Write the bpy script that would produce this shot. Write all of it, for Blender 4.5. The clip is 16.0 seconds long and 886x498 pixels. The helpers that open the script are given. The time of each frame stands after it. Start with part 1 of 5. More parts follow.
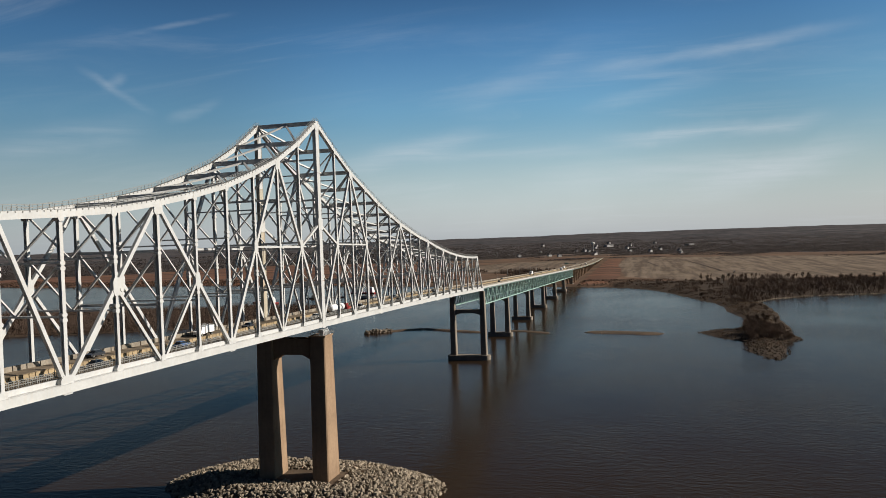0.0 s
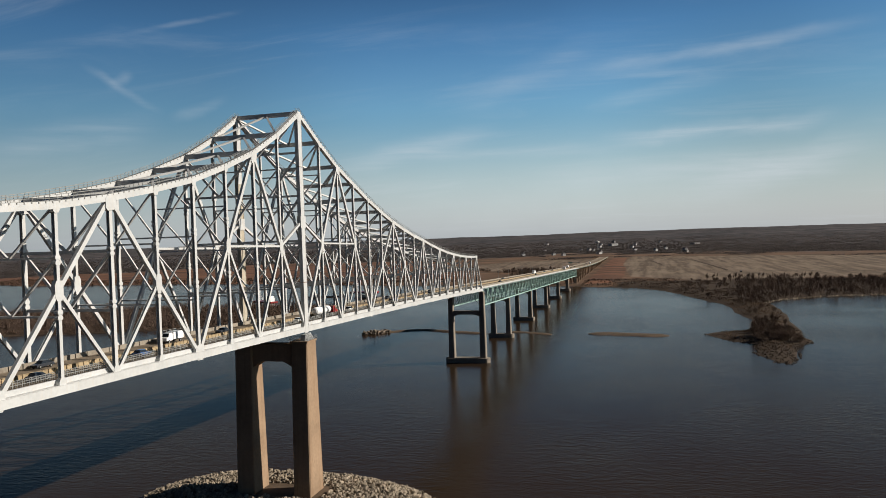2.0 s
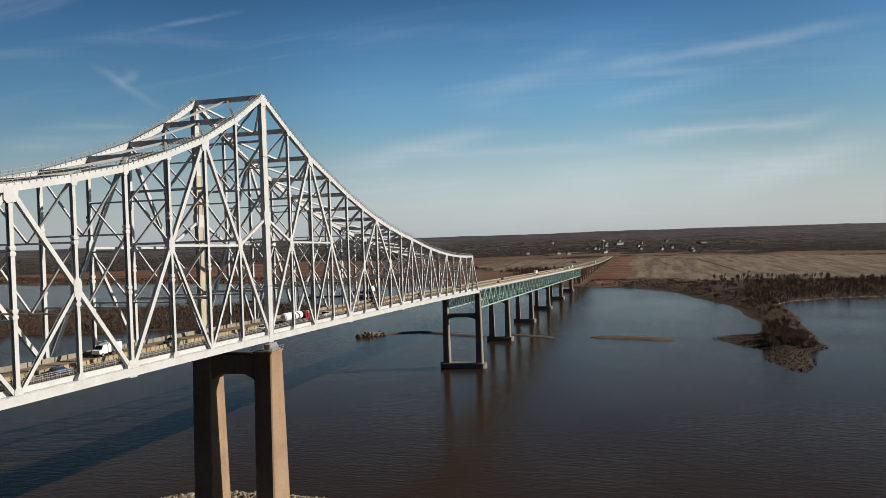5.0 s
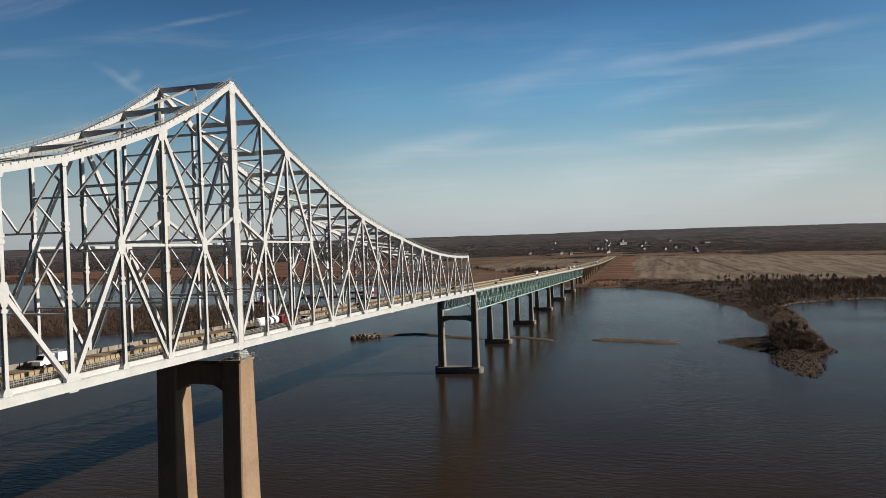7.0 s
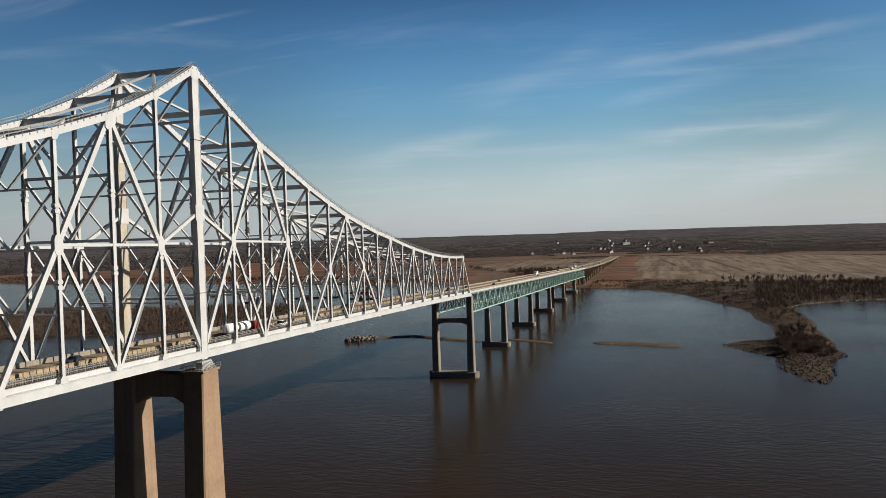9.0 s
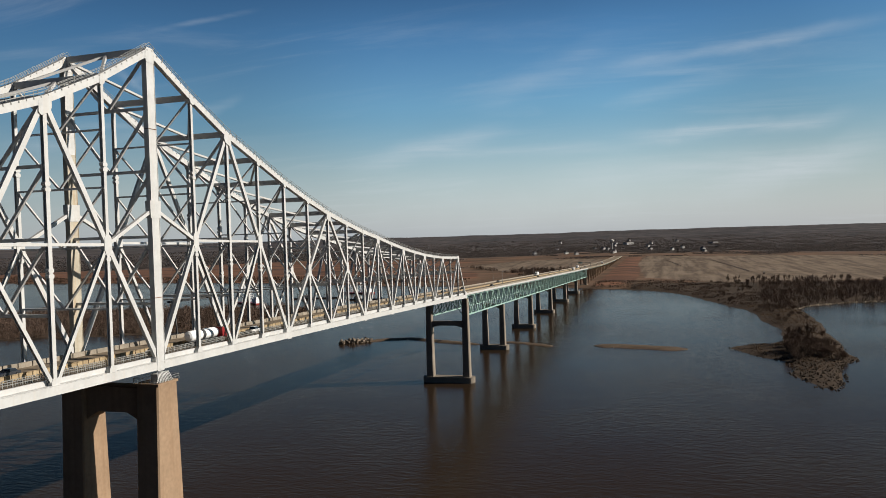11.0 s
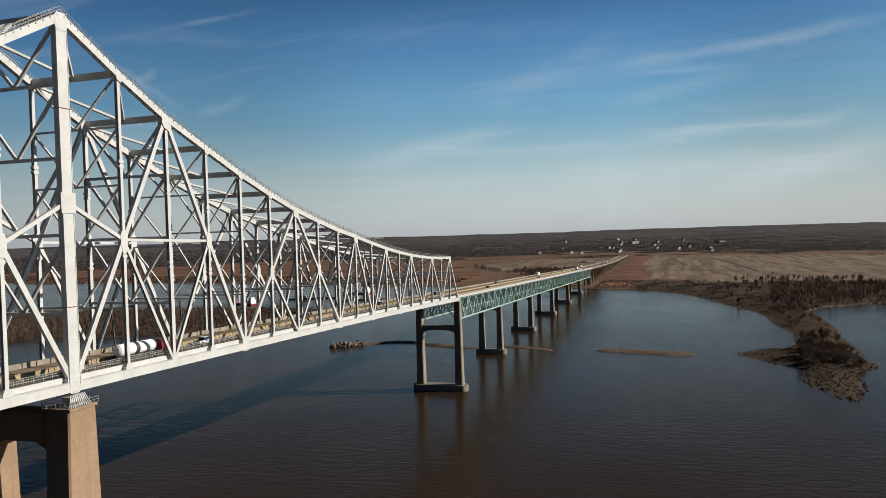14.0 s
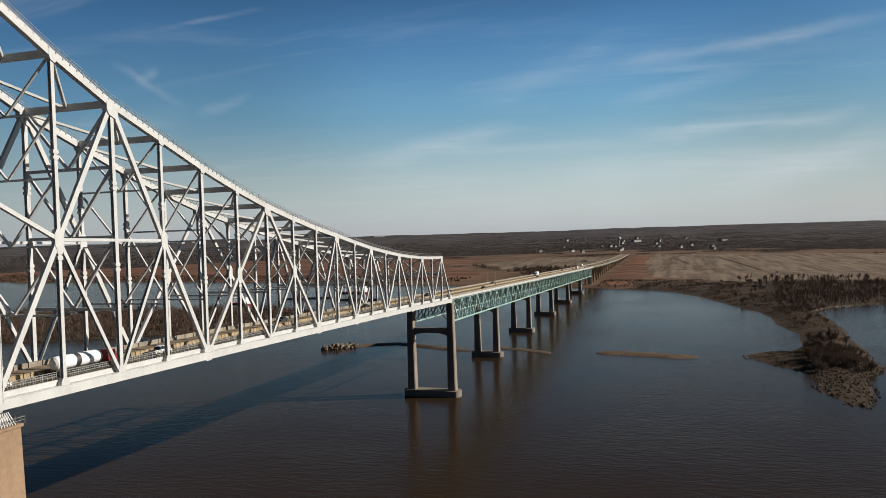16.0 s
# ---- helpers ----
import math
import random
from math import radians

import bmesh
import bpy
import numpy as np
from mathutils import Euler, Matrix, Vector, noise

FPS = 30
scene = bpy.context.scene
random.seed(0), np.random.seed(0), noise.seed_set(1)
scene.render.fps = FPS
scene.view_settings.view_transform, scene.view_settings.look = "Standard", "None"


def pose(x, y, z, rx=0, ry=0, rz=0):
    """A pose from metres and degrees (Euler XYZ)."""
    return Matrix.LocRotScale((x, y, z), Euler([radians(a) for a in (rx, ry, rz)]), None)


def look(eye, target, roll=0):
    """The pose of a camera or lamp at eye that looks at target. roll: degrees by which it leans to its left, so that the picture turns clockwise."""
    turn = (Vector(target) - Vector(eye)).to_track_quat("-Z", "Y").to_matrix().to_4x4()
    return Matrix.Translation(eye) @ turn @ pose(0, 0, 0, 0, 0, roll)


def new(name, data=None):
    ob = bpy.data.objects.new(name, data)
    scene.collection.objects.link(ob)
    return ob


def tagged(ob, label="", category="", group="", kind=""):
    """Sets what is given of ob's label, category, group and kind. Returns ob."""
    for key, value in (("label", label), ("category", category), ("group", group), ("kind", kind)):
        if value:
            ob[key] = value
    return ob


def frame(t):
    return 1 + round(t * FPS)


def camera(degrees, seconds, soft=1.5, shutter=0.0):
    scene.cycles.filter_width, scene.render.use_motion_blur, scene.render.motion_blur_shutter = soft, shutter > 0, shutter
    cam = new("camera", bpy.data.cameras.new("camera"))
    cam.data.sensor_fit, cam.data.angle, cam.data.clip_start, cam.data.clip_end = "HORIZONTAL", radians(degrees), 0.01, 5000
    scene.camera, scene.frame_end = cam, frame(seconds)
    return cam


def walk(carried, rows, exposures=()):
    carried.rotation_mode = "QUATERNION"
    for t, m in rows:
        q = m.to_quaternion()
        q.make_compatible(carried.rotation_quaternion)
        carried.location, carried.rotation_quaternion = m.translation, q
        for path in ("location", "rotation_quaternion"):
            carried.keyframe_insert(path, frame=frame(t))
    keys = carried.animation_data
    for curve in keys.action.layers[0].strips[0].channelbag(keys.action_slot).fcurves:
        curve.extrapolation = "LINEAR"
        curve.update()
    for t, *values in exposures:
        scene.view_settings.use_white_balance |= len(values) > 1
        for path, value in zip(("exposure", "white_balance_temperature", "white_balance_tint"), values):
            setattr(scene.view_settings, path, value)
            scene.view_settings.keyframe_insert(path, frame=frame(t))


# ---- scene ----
cam = camera(61.75, 16.0, soft=0.8)
PATH = [   # seconds, eye, target, roll
    (0, (111.695, -222.127, 78.677), (85.876, -125.530, 77.126), -2.11),
    (1, (111.633, -213.890, 78.683), (85.487, -117.383, 77.027), -2.05),
    (2, (111.613, -205.638, 78.645), (85.171, -109.213, 76.905), -2.00),
    (3, (111.631, -197.373, 78.569), (84.923, -101.022, 76.763), -1.96),
    (4, (111.679, -189.095, 78.462), (84.735, -92.811, 76.608), -1.92),
    (5, (111.753, -180.807, 78.328), (84.596, -84.584, 76.441), -1.89),
    (6, (111.847, -172.509, 78.175), (84.492, -76.342, 76.267), -1.85),
    (7, (111.954, -164.203, 78.008), (84.406, -68.091, 76.088), -1.83),
    (8, (112.069, -155.890, 77.833), (84.324, -59.835, 75.907), -1.81),
    (9, (112.186, -147.571, 77.656), (84.233, -51.577, 75.728), -1.79),
    (10, (112.299, -139.248, 77.483), (84.122, -43.320, 75.551), -1.78),
    (11, (112.403, -130.923, 77.321), (83.986, -35.065, 75.379), -1.77),
    (12, (112.492, -122.595, 77.175), (83.824, -26.813, 75.214), -1.76),
    (13, (112.559, -114.267, 77.051), (83.641, -18.561, 75.055), -1.77),
    (14, (112.600, -105.941, 76.956), (83.454, -10.304, 74.904), -1.77),
    (15, (112.607, -97.616, 76.895), (83.284, -2.036, 74.762), -1.78),
    (16, (112.577, -89.296, 76.874), (83.168, 6.256, 74.629), -1.79),
]
walk(cam, [(t, look(e, g, r)) for t, e, g, r in PATH], exposures=[(0, 0.40), (16, 0.40)])

# ---------- light ----------
SUN_AZ, SUN_EL = 73.8, 26.5          # degrees clockwise from +y, degrees up
TO_SUN = Vector((math.sin(radians(SUN_AZ)) * math.cos(radians(SUN_EL)),
                 math.cos(radians(SUN_AZ)) * math.cos(radians(SUN_EL)), math.sin(radians(SUN_EL))))
world = bpy.data.worlds.new("sky")
scene.world = world
world.use_nodes = True
wn, wl = world.node_tree.nodes, world.node_tree.links
wn.clear()
w_out = wn.new("ShaderNodeOutputWorld")
w_bg = wn.new("ShaderNodeBackground")
w_bg.inputs["Strength"].default_value = 0.055
w_sky = wn.new("ShaderNodeTexSky")
w_sky.sky_type = "NISHITA"
w_sky.sun_disc = False
w_sky.sun_elevation, w_sky.sun_rotation = radians(SUN_EL), radians(SUN_AZ)
w_sky.altitude, w_sky.air_density, w_sky.dust_density, w_sky.ozone_density = 0, 1.0, 0.6, 1.6
# thin cirrus: faint stretched noise on a high flat layer, and single streaks by bearing and height
w_tc = wn.new("ShaderNodeTexCoord")
w_sep = wn.new("ShaderNodeSeparateXYZ")
wl.new(w_tc.outputs["Generated"], w_sep.inputs[0])


def wmath(op, a, b=None, clamp=False):
    n = wn.new("ShaderNodeMath")
    n.operation, n.use_clamp = op, clamp
    for i, v in enumerate((a, b)):
        if v is None:
            continue
        if isinstance(v, (int, float)):
            n.inputs[i].default_value = v
        else:
            wl.new(v, n.inputs[i])
    return n.outputs[0]


def wnoise(vector, scale, detail, rough=0.5, distort=0.0):
    n = wn.new("ShaderNodeTexNoise")
    for key, v in (("Scale", scale), ("Detail", detail), ("Roughness", rough), ("Distortion", distort)):
        n.inputs[key].default_value = v
    wl.new(vector, n.inputs["Vector"])
    return n.outputs["Fac"]


def wrange(v, a, b, c=0.0, d=1.0):
    n = wn.new("ShaderNodeMapRange")
    n.interpolation_type = "SMOOTHSTEP"
    for i, q in enumerate((a, b, c, d)):
        n.inputs[i + 1].default_value = q
    wl.new(v, n.inputs[0])
    return n.outputs[0]


w_up = wmath("ADD", wmath("MAXIMUM", w_sep.outputs[2], 0.0), 0.10)
w_cmb = wn.new("ShaderNodeCombineXYZ")
wl.new(wmath("DIVIDE", w_sep.outputs[0], w_up), w_cmb.inputs[0])
wl.new(wmath("DIVIDE", w_sep.outputs[1], w_up), w_cmb.inputs[1])
w_map = wn.new("ShaderNodeMapping")
w_map.inputs["Rotation"].default_value = (0, 0, radians(28))
w_map.inputs["Scale"].default_value = (0.42, 1.25, 1.0)
w_map.inputs["Location"].default_value = (2.1, 4.6, 0)
wl.new(w_cmb.outputs[0], w_map.inputs[0])
w_grain = wnoise(w_map.outputs[0], 1.9, 11, 0.62, 0.7)
w_az = wmath("MULTIPLY", wmath("ARCTAN2", w_sep.outputs[0], w_sep.outputs[1]), 57.2958)     # degrees from +y towards +x
w_el = wmath("MULTIPLY", wmath("ARCSINE", w_sep.outputs[2]), 57.2958)
w_dir = wn.new("ShaderNodeCombineXYZ")
wl.new(w_az, w_dir.inputs[0])
wl.new(w_el, w_dir.inputs[1])
w_wob = wmath("SUBTRACT", wnoise(w_dir.outputs[0], 0.22, 4), 0.5)
w_fib = wn.new("ShaderNodeMapping")
w_fib.inputs["Rotation"].default_value = (0, 0, radians(-9))
w_fib.inputs["Scale"].default_value = (0.09, 1.0, 1.0)
wl.new(w_dir.outputs[0], w_fib.inputs[0])
w_fibre = wrange(wnoise(w_fib.outputs[0], 1.0, 8, 0.62, 0.4), 0.12, 0.82)


def streak(a, b, wide, amount, wobble=1.0, fibre=True):
    """A wisp from bearing and height a to b, in degrees, wide across."""
    (a0, e0), (a1, e1) = a, b
    ln = math.hypot(a1 - a0, e1 - e0) / 2
    c, q = (a1 - a0) / 2 / ln, (e1 - e0) / 2 / ln
    du, dv = wmath("SUBTRACT", w_az, (a0 + a1) / 2), wmath("SUBTRACT", w_el, (e0 + e1) / 2)
    u = wmath("ADD", wmath("MULTIPLY", du, c), wmath("MULTIPLY", dv, q))
    v = wmath("SUBTRACT", wmath("MULTIPLY", dv, c), wmath("MULTIPLY", du, q))
    v = wmath("ADD", v, wmath("MULTIPLY", w_wob, wobble))
    m = wmath("MULTIPLY", wrange(wmath("ABSOLUTE", v), wide, 0.0), wrange(wmath("ABSOLUTE", u), ln * 1.15, ln * 0.35))
    return wmath("MULTIPLY", wmath("MULTIPLY", m, w_fibre) if fibre else m, amount)


w_amt = wmath("MULTIPLY", wmath("MULTIPLY", wrange(w_grain, 0.46, 0.84), wrange(wnoise(w_cmb.outputs[0], 0.45, 3), 0.30, 0.66)), 0.30)
for wisp in (((-6.1, 11.9), (15.5, 13.2), 0.7, 0.28), ((3.0, 12.6), (9.5, 13.1), 0.5, 0.12), ((-4.0, 9.2), (6.4, 10.9), 0.8, 0.26),
             ((-40.8, 12.6), (-35.8, 9.6), 0.42, 0.20, 1.4), ((-39.3, 11.2), (-37.5, 12.1), 0.5, 0.20, 1.4), ((-35.2, 9.0), (-31.0, 10.6), 0.6, 0.15, 1.5),
             ((-37.6, 14.9), (-30.0, 16.7), 0.28, 0.20, 0.5), ((-19.7, 6.3), (-2.0, 6.1), 0.7, 0.30), ((-3.0, 6.7), (13.0, 7.2), 0.9, 0.60, 1.6),
             ((2.0, 2.2), (15.5, 5.4), 1.8, 0.5, 1.6), ((-24.0, 5.2), (-10.9, 8.1), 1.3, 0.34), ((-48.0, 6.2), (-35.8, 8.8), 1.8, 0.28),
             ((-14.0, 9.6), (-3.0, 14.0), 1.5, 0.18), ((-9.0, 4.0), (12.0, 4.6), 1.5, 0.45)):
    w_amt = wmath("ADD", w_amt, streak(*wisp))
w_amt = wmath("MINIMUM", wmath("MULTIPLY", w_amt, 0.85), 0.8)
# wide gain over the middle of the northern sky, painted in for dark lens corners
w_mid_gain = wmath("ADD", streak((-31.0, 10.5), (7.0, 10.5), 13.0, 0.36, 2.0, False), streak((-24.0, 3.0), (14.0, 3.5), 6.0, 0.10, 2.0, False))
# haze towards the horizon
w_hz = wn.new("ShaderNodeMapRange")
w_hz.inputs[1].default_value, w_hz.inputs[2].default_value = 0.16, 0.0
w_hz.inputs[3].default_value, w_hz.inputs[4].default_value = 0.0, 0.62
w_hz.interpolation_type = "SMOOTHSTEP"
wl.new(w_sep.outputs[2], w_hz.inputs[0])
w_dk = wn.new("ShaderNodeValToRGB")
ramp = w_dk.color_ramp
ramp.elements[0].position, ramp.elements[0].color = 0.0, (1, 1, 1, 1)
ramp.elements[1].position, ramp.elements[1].color = 1.0, (0.05, 0.10, 0.18, 1)
for at, tint in ((0.08, (0.82, 0.97, 1.0)), (0.17, (0.66, 0.99, 1.13)), (0.26, (0.44, 0.80, 1.06)), (0.36, (0.25, 0.46, 0.68)), (0.5, (0.11, 0.22, 0.36))):
    el = ramp.elements.new(at)
    el.color = (*tint, 1)
wl.new(w_sep.outputs[2], w_dk.inputs[0])
w_dm = wn.new("ShaderNodeMixRGB")
w_dm.blend_type = "MULTIPLY"
w_dm.inputs[0].default_value = 1.0
wl.new(w_sky.outputs[0], w_dm.inputs[1])
wl.new(w_dk.outputs[0], w_dm.inputs[2])
w_mh = wn.new("ShaderNodeMixRGB")
wl.new(w_hz.outputs[0], w_mh.inputs[0])
wl.new(w_dm.outputs[0], w_mh.inputs[1])
w_mh.inputs[2].default_value = (7.0, 7.8, 8.8, 1)
w_mc = wn.new("ShaderNodeMixRGB")
wl.new(w_amt, w_mc.inputs[0])
w_mv = wn.new("ShaderNodeMixRGB")
w_mv.blend_type = "MULTIPLY"
w_mv.inputs[0].default_value = 1.0
wl.new(w_mh.outputs[0], w_mv.inputs[1])
wl.new(wmath("ADD", w_mid_gain, 1.0), w_mv.inputs[2])
wl.new(w_mv.outputs[0], w_mc.inputs[1])
w_mc.inputs[2].default_value = (8.6, 9.3, 9.9, 1)
# the haze and cirrus lie over the land to the north; the mostly unseen south-western sky is dimmed and blued to deepen
# shade
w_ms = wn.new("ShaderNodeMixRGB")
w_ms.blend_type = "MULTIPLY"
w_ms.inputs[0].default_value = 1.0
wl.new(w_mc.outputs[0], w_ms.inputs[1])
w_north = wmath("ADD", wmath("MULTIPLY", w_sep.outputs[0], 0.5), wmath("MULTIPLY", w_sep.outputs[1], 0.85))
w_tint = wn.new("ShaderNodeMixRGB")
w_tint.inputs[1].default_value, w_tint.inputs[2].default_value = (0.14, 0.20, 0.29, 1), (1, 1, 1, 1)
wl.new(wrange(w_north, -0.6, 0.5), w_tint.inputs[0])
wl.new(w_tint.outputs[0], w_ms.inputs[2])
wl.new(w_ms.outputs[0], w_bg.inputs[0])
wl.new(w_bg.outputs[0], w_out.inputs[0])

sun = new("sun", bpy.data.lights.new("sun", "SUN"))
sun.data.energy, sun.data.angle, sun.data.color = 5.0, radians(0.5), (1.0, 0.915, 0.81)
sun.matrix_world = look(TO_SUN * 300, (0, 0, 0))

# ---------- materials ----------


def mat(name, col, rough=0.6, metal=0.0, var=0.25, scale=0.5, fine=8.0, bump=0.15, col2=None, streak=0.0, isl=0.0, obr=0.0, streak_col=(0.16, 0.09, 0.05), streak_scale=1.0):
    """Painted or mineral surface: two scales of tone, upright stains, fine relief; sizes in 1/m."""
    m = bpy.data.materials.new(name)
    m.use_nodes = True
    nt = m.node_tree
    N, L = nt.nodes, nt.links
    b = N["Principled BSDF"]
    tc = N.new("ShaderNodeNewGeometry")
    n1 = N.new("ShaderNodeTexNoise")
    n1.inputs["Scale"].default_value, n1.inputs["Detail"].default_value = scale, 5
    n2 = N.new("ShaderNodeTexNoise")
    n2.inputs["Scale"].default_value, n2.inputs["Detail"].default_value = fine, 6
    for n in (n1, n2):
        L.new(tc.outputs["Position"], n.inputs["Vector"])
    c2 = col2 or tuple(c * (1 - var * 1.6) for c in col)
    r1 = N.new("ShaderNodeMapRange")
    r1.inputs[1].default_value, r1.inputs[2].default_value = 0.35, 0.68
    L.new(n1.outputs["Fac"], r1.inputs[0])
    mx = N.new("ShaderNodeMixRGB")
    mx.inputs[1].default_value, mx.inputs[2].default_value = (*col, 1), (*c2, 1)
    L.new(r1.outputs[0], mx.inputs[0])
    last = mx.outputs[0]
    mm = N.new("ShaderNodeMixRGB")
    mm.blend_type = "MULTIPLY"
    mm.inputs[0].default_value = 1.0
    r2 = N.new("ShaderNodeMapRange")
    r2.inputs[1].default_value, r2.inputs[2].default_value = 0.25, 0.75
    r2.inputs[3].default_value, r2.inputs[4].default_value = 1 - var, 1 + var * 0.6
    L.new(n2.outputs["Fac"], r2.inputs[0])
    L.new(last, mm.inputs[1])
    L.new(r2.outputs[0], mm.inputs[2])
    last = mm.outputs[0]
    if streak:
        mp = N.new("ShaderNodeMapping")
        mp.inputs["Scale"].default_value = (1.4 * streak_scale, 1.4 * streak_scale, 0.055 * streak_scale)
        L.new(tc.outputs["Position"], mp.inputs[0])
        n3 = N.new("ShaderNodeTexNoise")
        n3.inputs["Scale"].default_value, n3.inputs["Detail"].default_value = 1.0, 7
        L.new(mp.outputs[0], n3.inputs["Vector"])
        r3 = N.new("ShaderNodeMapRange")
        r3.inputs[1].default_value, r3.inputs[2].default_value = 0.5, 0.78
        r3.inputs[4].default_value = streak
        L.new(n3.outputs["Fac"], r3.inputs[0])
        ms = N.new("ShaderNodeMixRGB")
        ms.inputs[2].default_value = (*streak_col, 1)
        L.new(r3.outputs[0], ms.inputs[0])
        L.new(last, ms.inputs[1])
        last = ms.outputs[0]
    for amount, src in ((isl, tc.outputs["Random Per Island"]), (obr, None)):
        if not amount:
            continue
        if src is None:
            src = N.new("ShaderNodeObjectInfo").outputs["Random"]
        ri = N.new("ShaderNodeMapRange")
        ri.inputs[3].default_value, ri.inputs[4].default_value = 1 - amount, 1 + amount
        L.new(src, ri.inputs[0])
        mi = N.new("ShaderNodeMixRGB")
        mi.blend_type = "MULTIPLY"
        mi.inputs[0].default_value = 1.0
        L.new(last, mi.inputs[1])
        L.new(ri.outputs[0], mi.inputs[2])
        last = mi.outputs[0]
    L.new(last, b.inputs["Base Color"])
    b.inputs["Roughness"].default_value, b.inputs["Metallic"].default_value = rough, metal
    b.inputs["Specular IOR Level"].default_value = 0.1 if rough > 0.75 else 0.4
    if bump:
        bp = N.new("ShaderNodeBump")
        bp.inputs["Strength"].default_value, bp.inputs["Distance"].default_value = bump, 0.05
        L.new(n2.outputs["Fac"], bp.inputs["Height"])
        L.new(bp.outputs[0], b.inputs["Normal"])
    return m


M_WHITE = mat("white_painted_steel", (0.49, 0.495, 0.485), 0.45, var=0.08, scale=0.25, fine=1.6, bump=0.04, streak=0.35, streak_col=(0.46, 0.40, 0.32))
M_GREEN = mat("green_painted_steel", (0.30, 0.46, 0.405), 0.5, var=0.14, scale=0.3, fine=1.5, bump=0.04, streak=0.3, streak_col=(0.30, 0.38, 0.33))
M_PIER = mat("stained_concrete", (0.30, 0.208, 0.135), 0.85, var=0.14, scale=0.12, fine=1.2, bump=0.2, streak=0.5, streak_col=(0.17, 0.10, 0.055), streak_scale=0.8)
M_PIER_GREY = mat("weathered_grey_concrete", (0.25, 0.215, 0.175), 0.85, var=0.16, scale=0.15, fine=1.5, bump=0.2, streak=0.5, streak_col=(0.15, 0.115, 0.085))
M_CONC = mat("pale_concrete", (0.29, 0.255, 0.205), 0.85, var=0.2, scale=0.3, fine=2.5, bump=0.15, streak=0.3)
M_DECK = mat("worn_deck_concrete", (0.225, 0.18, 0.13), 0.9, var=0.2, scale=0.4, fine=3.0, bump=0.1)
M_BARR = mat("tan_barrier_concrete", (0.35, 0.27, 0.165), 0.8, var=0.15, scale=0.6, fine=4, bump=0.1, obr=0.13)
M_RAIL = mat("grey_galvanised_rail", (0.27, 0.27, 0.255), 0.5, 0.3, var=0.15, scale=0.8, fine=5, bump=0.05)
M_ROCK = mat("pale_riprap", (0.36, 0.30, 0.225), 0.9, var=0.25, scale=0.8, fine=4, bump=0.4, isl=0.4, obr=0.35)
M_MROCK = mat("weathered_boulders", (0.21, 0.17, 0.13), 0.9, var=0.3, scale=0.5, fine=3, bump=0.4, isl=0.4, obr=0.45)
M_BRUSH = mat("dry_brush", (0.115, 0.080, 0.062), 0.95, var=0.3, scale=0.03, fine=0.6, bump=0.0, isl=0.4)
M_DROCK = mat("wet_dark_rock", (0.09, 0.07, 0.053), 0.85, var=0.3, scale=0.8, fine=4, bump=0.4, isl=0.4, obr=0.4)
M_SAND = mat("wet_sand", (0.135, 0.098, 0.068), 0.8, var=0.25, scale=0.15, fine=1.5, bump=0.15)
M_BARK = mat("grey_brown_bark", (0.16, 0.125, 0.10), 0.9, var=0.3, scale=0.6, fine=6, bump=0.2, obr=0.25)
M_TWIG = mat("bare_twigs", (0.155, 0.112, 0.086), 0.95, var=0.25, scale=0.25, fine=2, bump=0.0, isl=0.3, obr=0.25)
M_GRASS = mat("dead_grass", (0.20, 0.138, 0.088), 0.95, var=0.25, scale=0.1, fine=1, bump=0.0, isl=0.35)
M_REED = mat("dry_reeds", (0.092, 0.06, 0.042), 0.95, var=0.25, scale=0.1, fine=1, bump=0.0, isl=0.35)
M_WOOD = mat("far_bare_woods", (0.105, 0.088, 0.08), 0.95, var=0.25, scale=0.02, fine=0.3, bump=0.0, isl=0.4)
M_BUILD = mat("pale_building_wall", (0.42, 0.41, 0.39), 0.8, var=0.1, scale=0.1, fine=0.8, bump=0.05, obr=0.25)
M_ROOF = mat("grey_roof", (0.16, 0.15, 0.15), 0.85, var=0.2, scale=0.2, fine=1, bump=0.1, obr=0.3)
M_TYRE = mat("black_rubber", (0.02, 0.02, 0.02), 0.85, var=0.2, bump=0.05)
M_CARW = mat("white_car_paint", (0.78, 0.78, 0.77), 0.3, var=0.04, scale=0.5, fine=3, bump=0.0)
M_CARD = mat("dark_car_paint", (0.03, 0.032, 0.038), 0.3, var=0.1, bump=0.0)
M_RED = mat("red_truck_paint", (0.26, 0.02, 0.02), 0.35, var=0.1, bump=0.0)
M_GLASS = mat("dark_vehicle_glass", (0.02, 0.025, 0.03), 0.08, var=0.05, bump=0.0)
M_CREAM = mat("rust_stained_cream_steel", (0.42, 0.385, 0.305), 0.55, var=0.15, scale=0.2, fine=1.4, bump=0.05, streak=0.7, streak_col=(0.34, 0.19, 0.07))
M_RUST = mat("rust_seam", (0.20, 0.10, 0.05), 0.85, var=0.3, scale=1, fine=4, bump=0.1)
M_SOIL = mat("dark_field_track", (0.075, 0.055, 0.042), 0.95, var=0.3, scale=0.1, fine=0.6, bump=0.2)
M_STEEL = mat("dull_dark_steel", (0.10, 0.10, 0.10), 0.5, 0.6, var=0.2, bump=0.05)
M_BLUE = mat("blue_car_paint", (0.05, 0.12, 0.30), 0.3, var=0.1, bump=0.0)


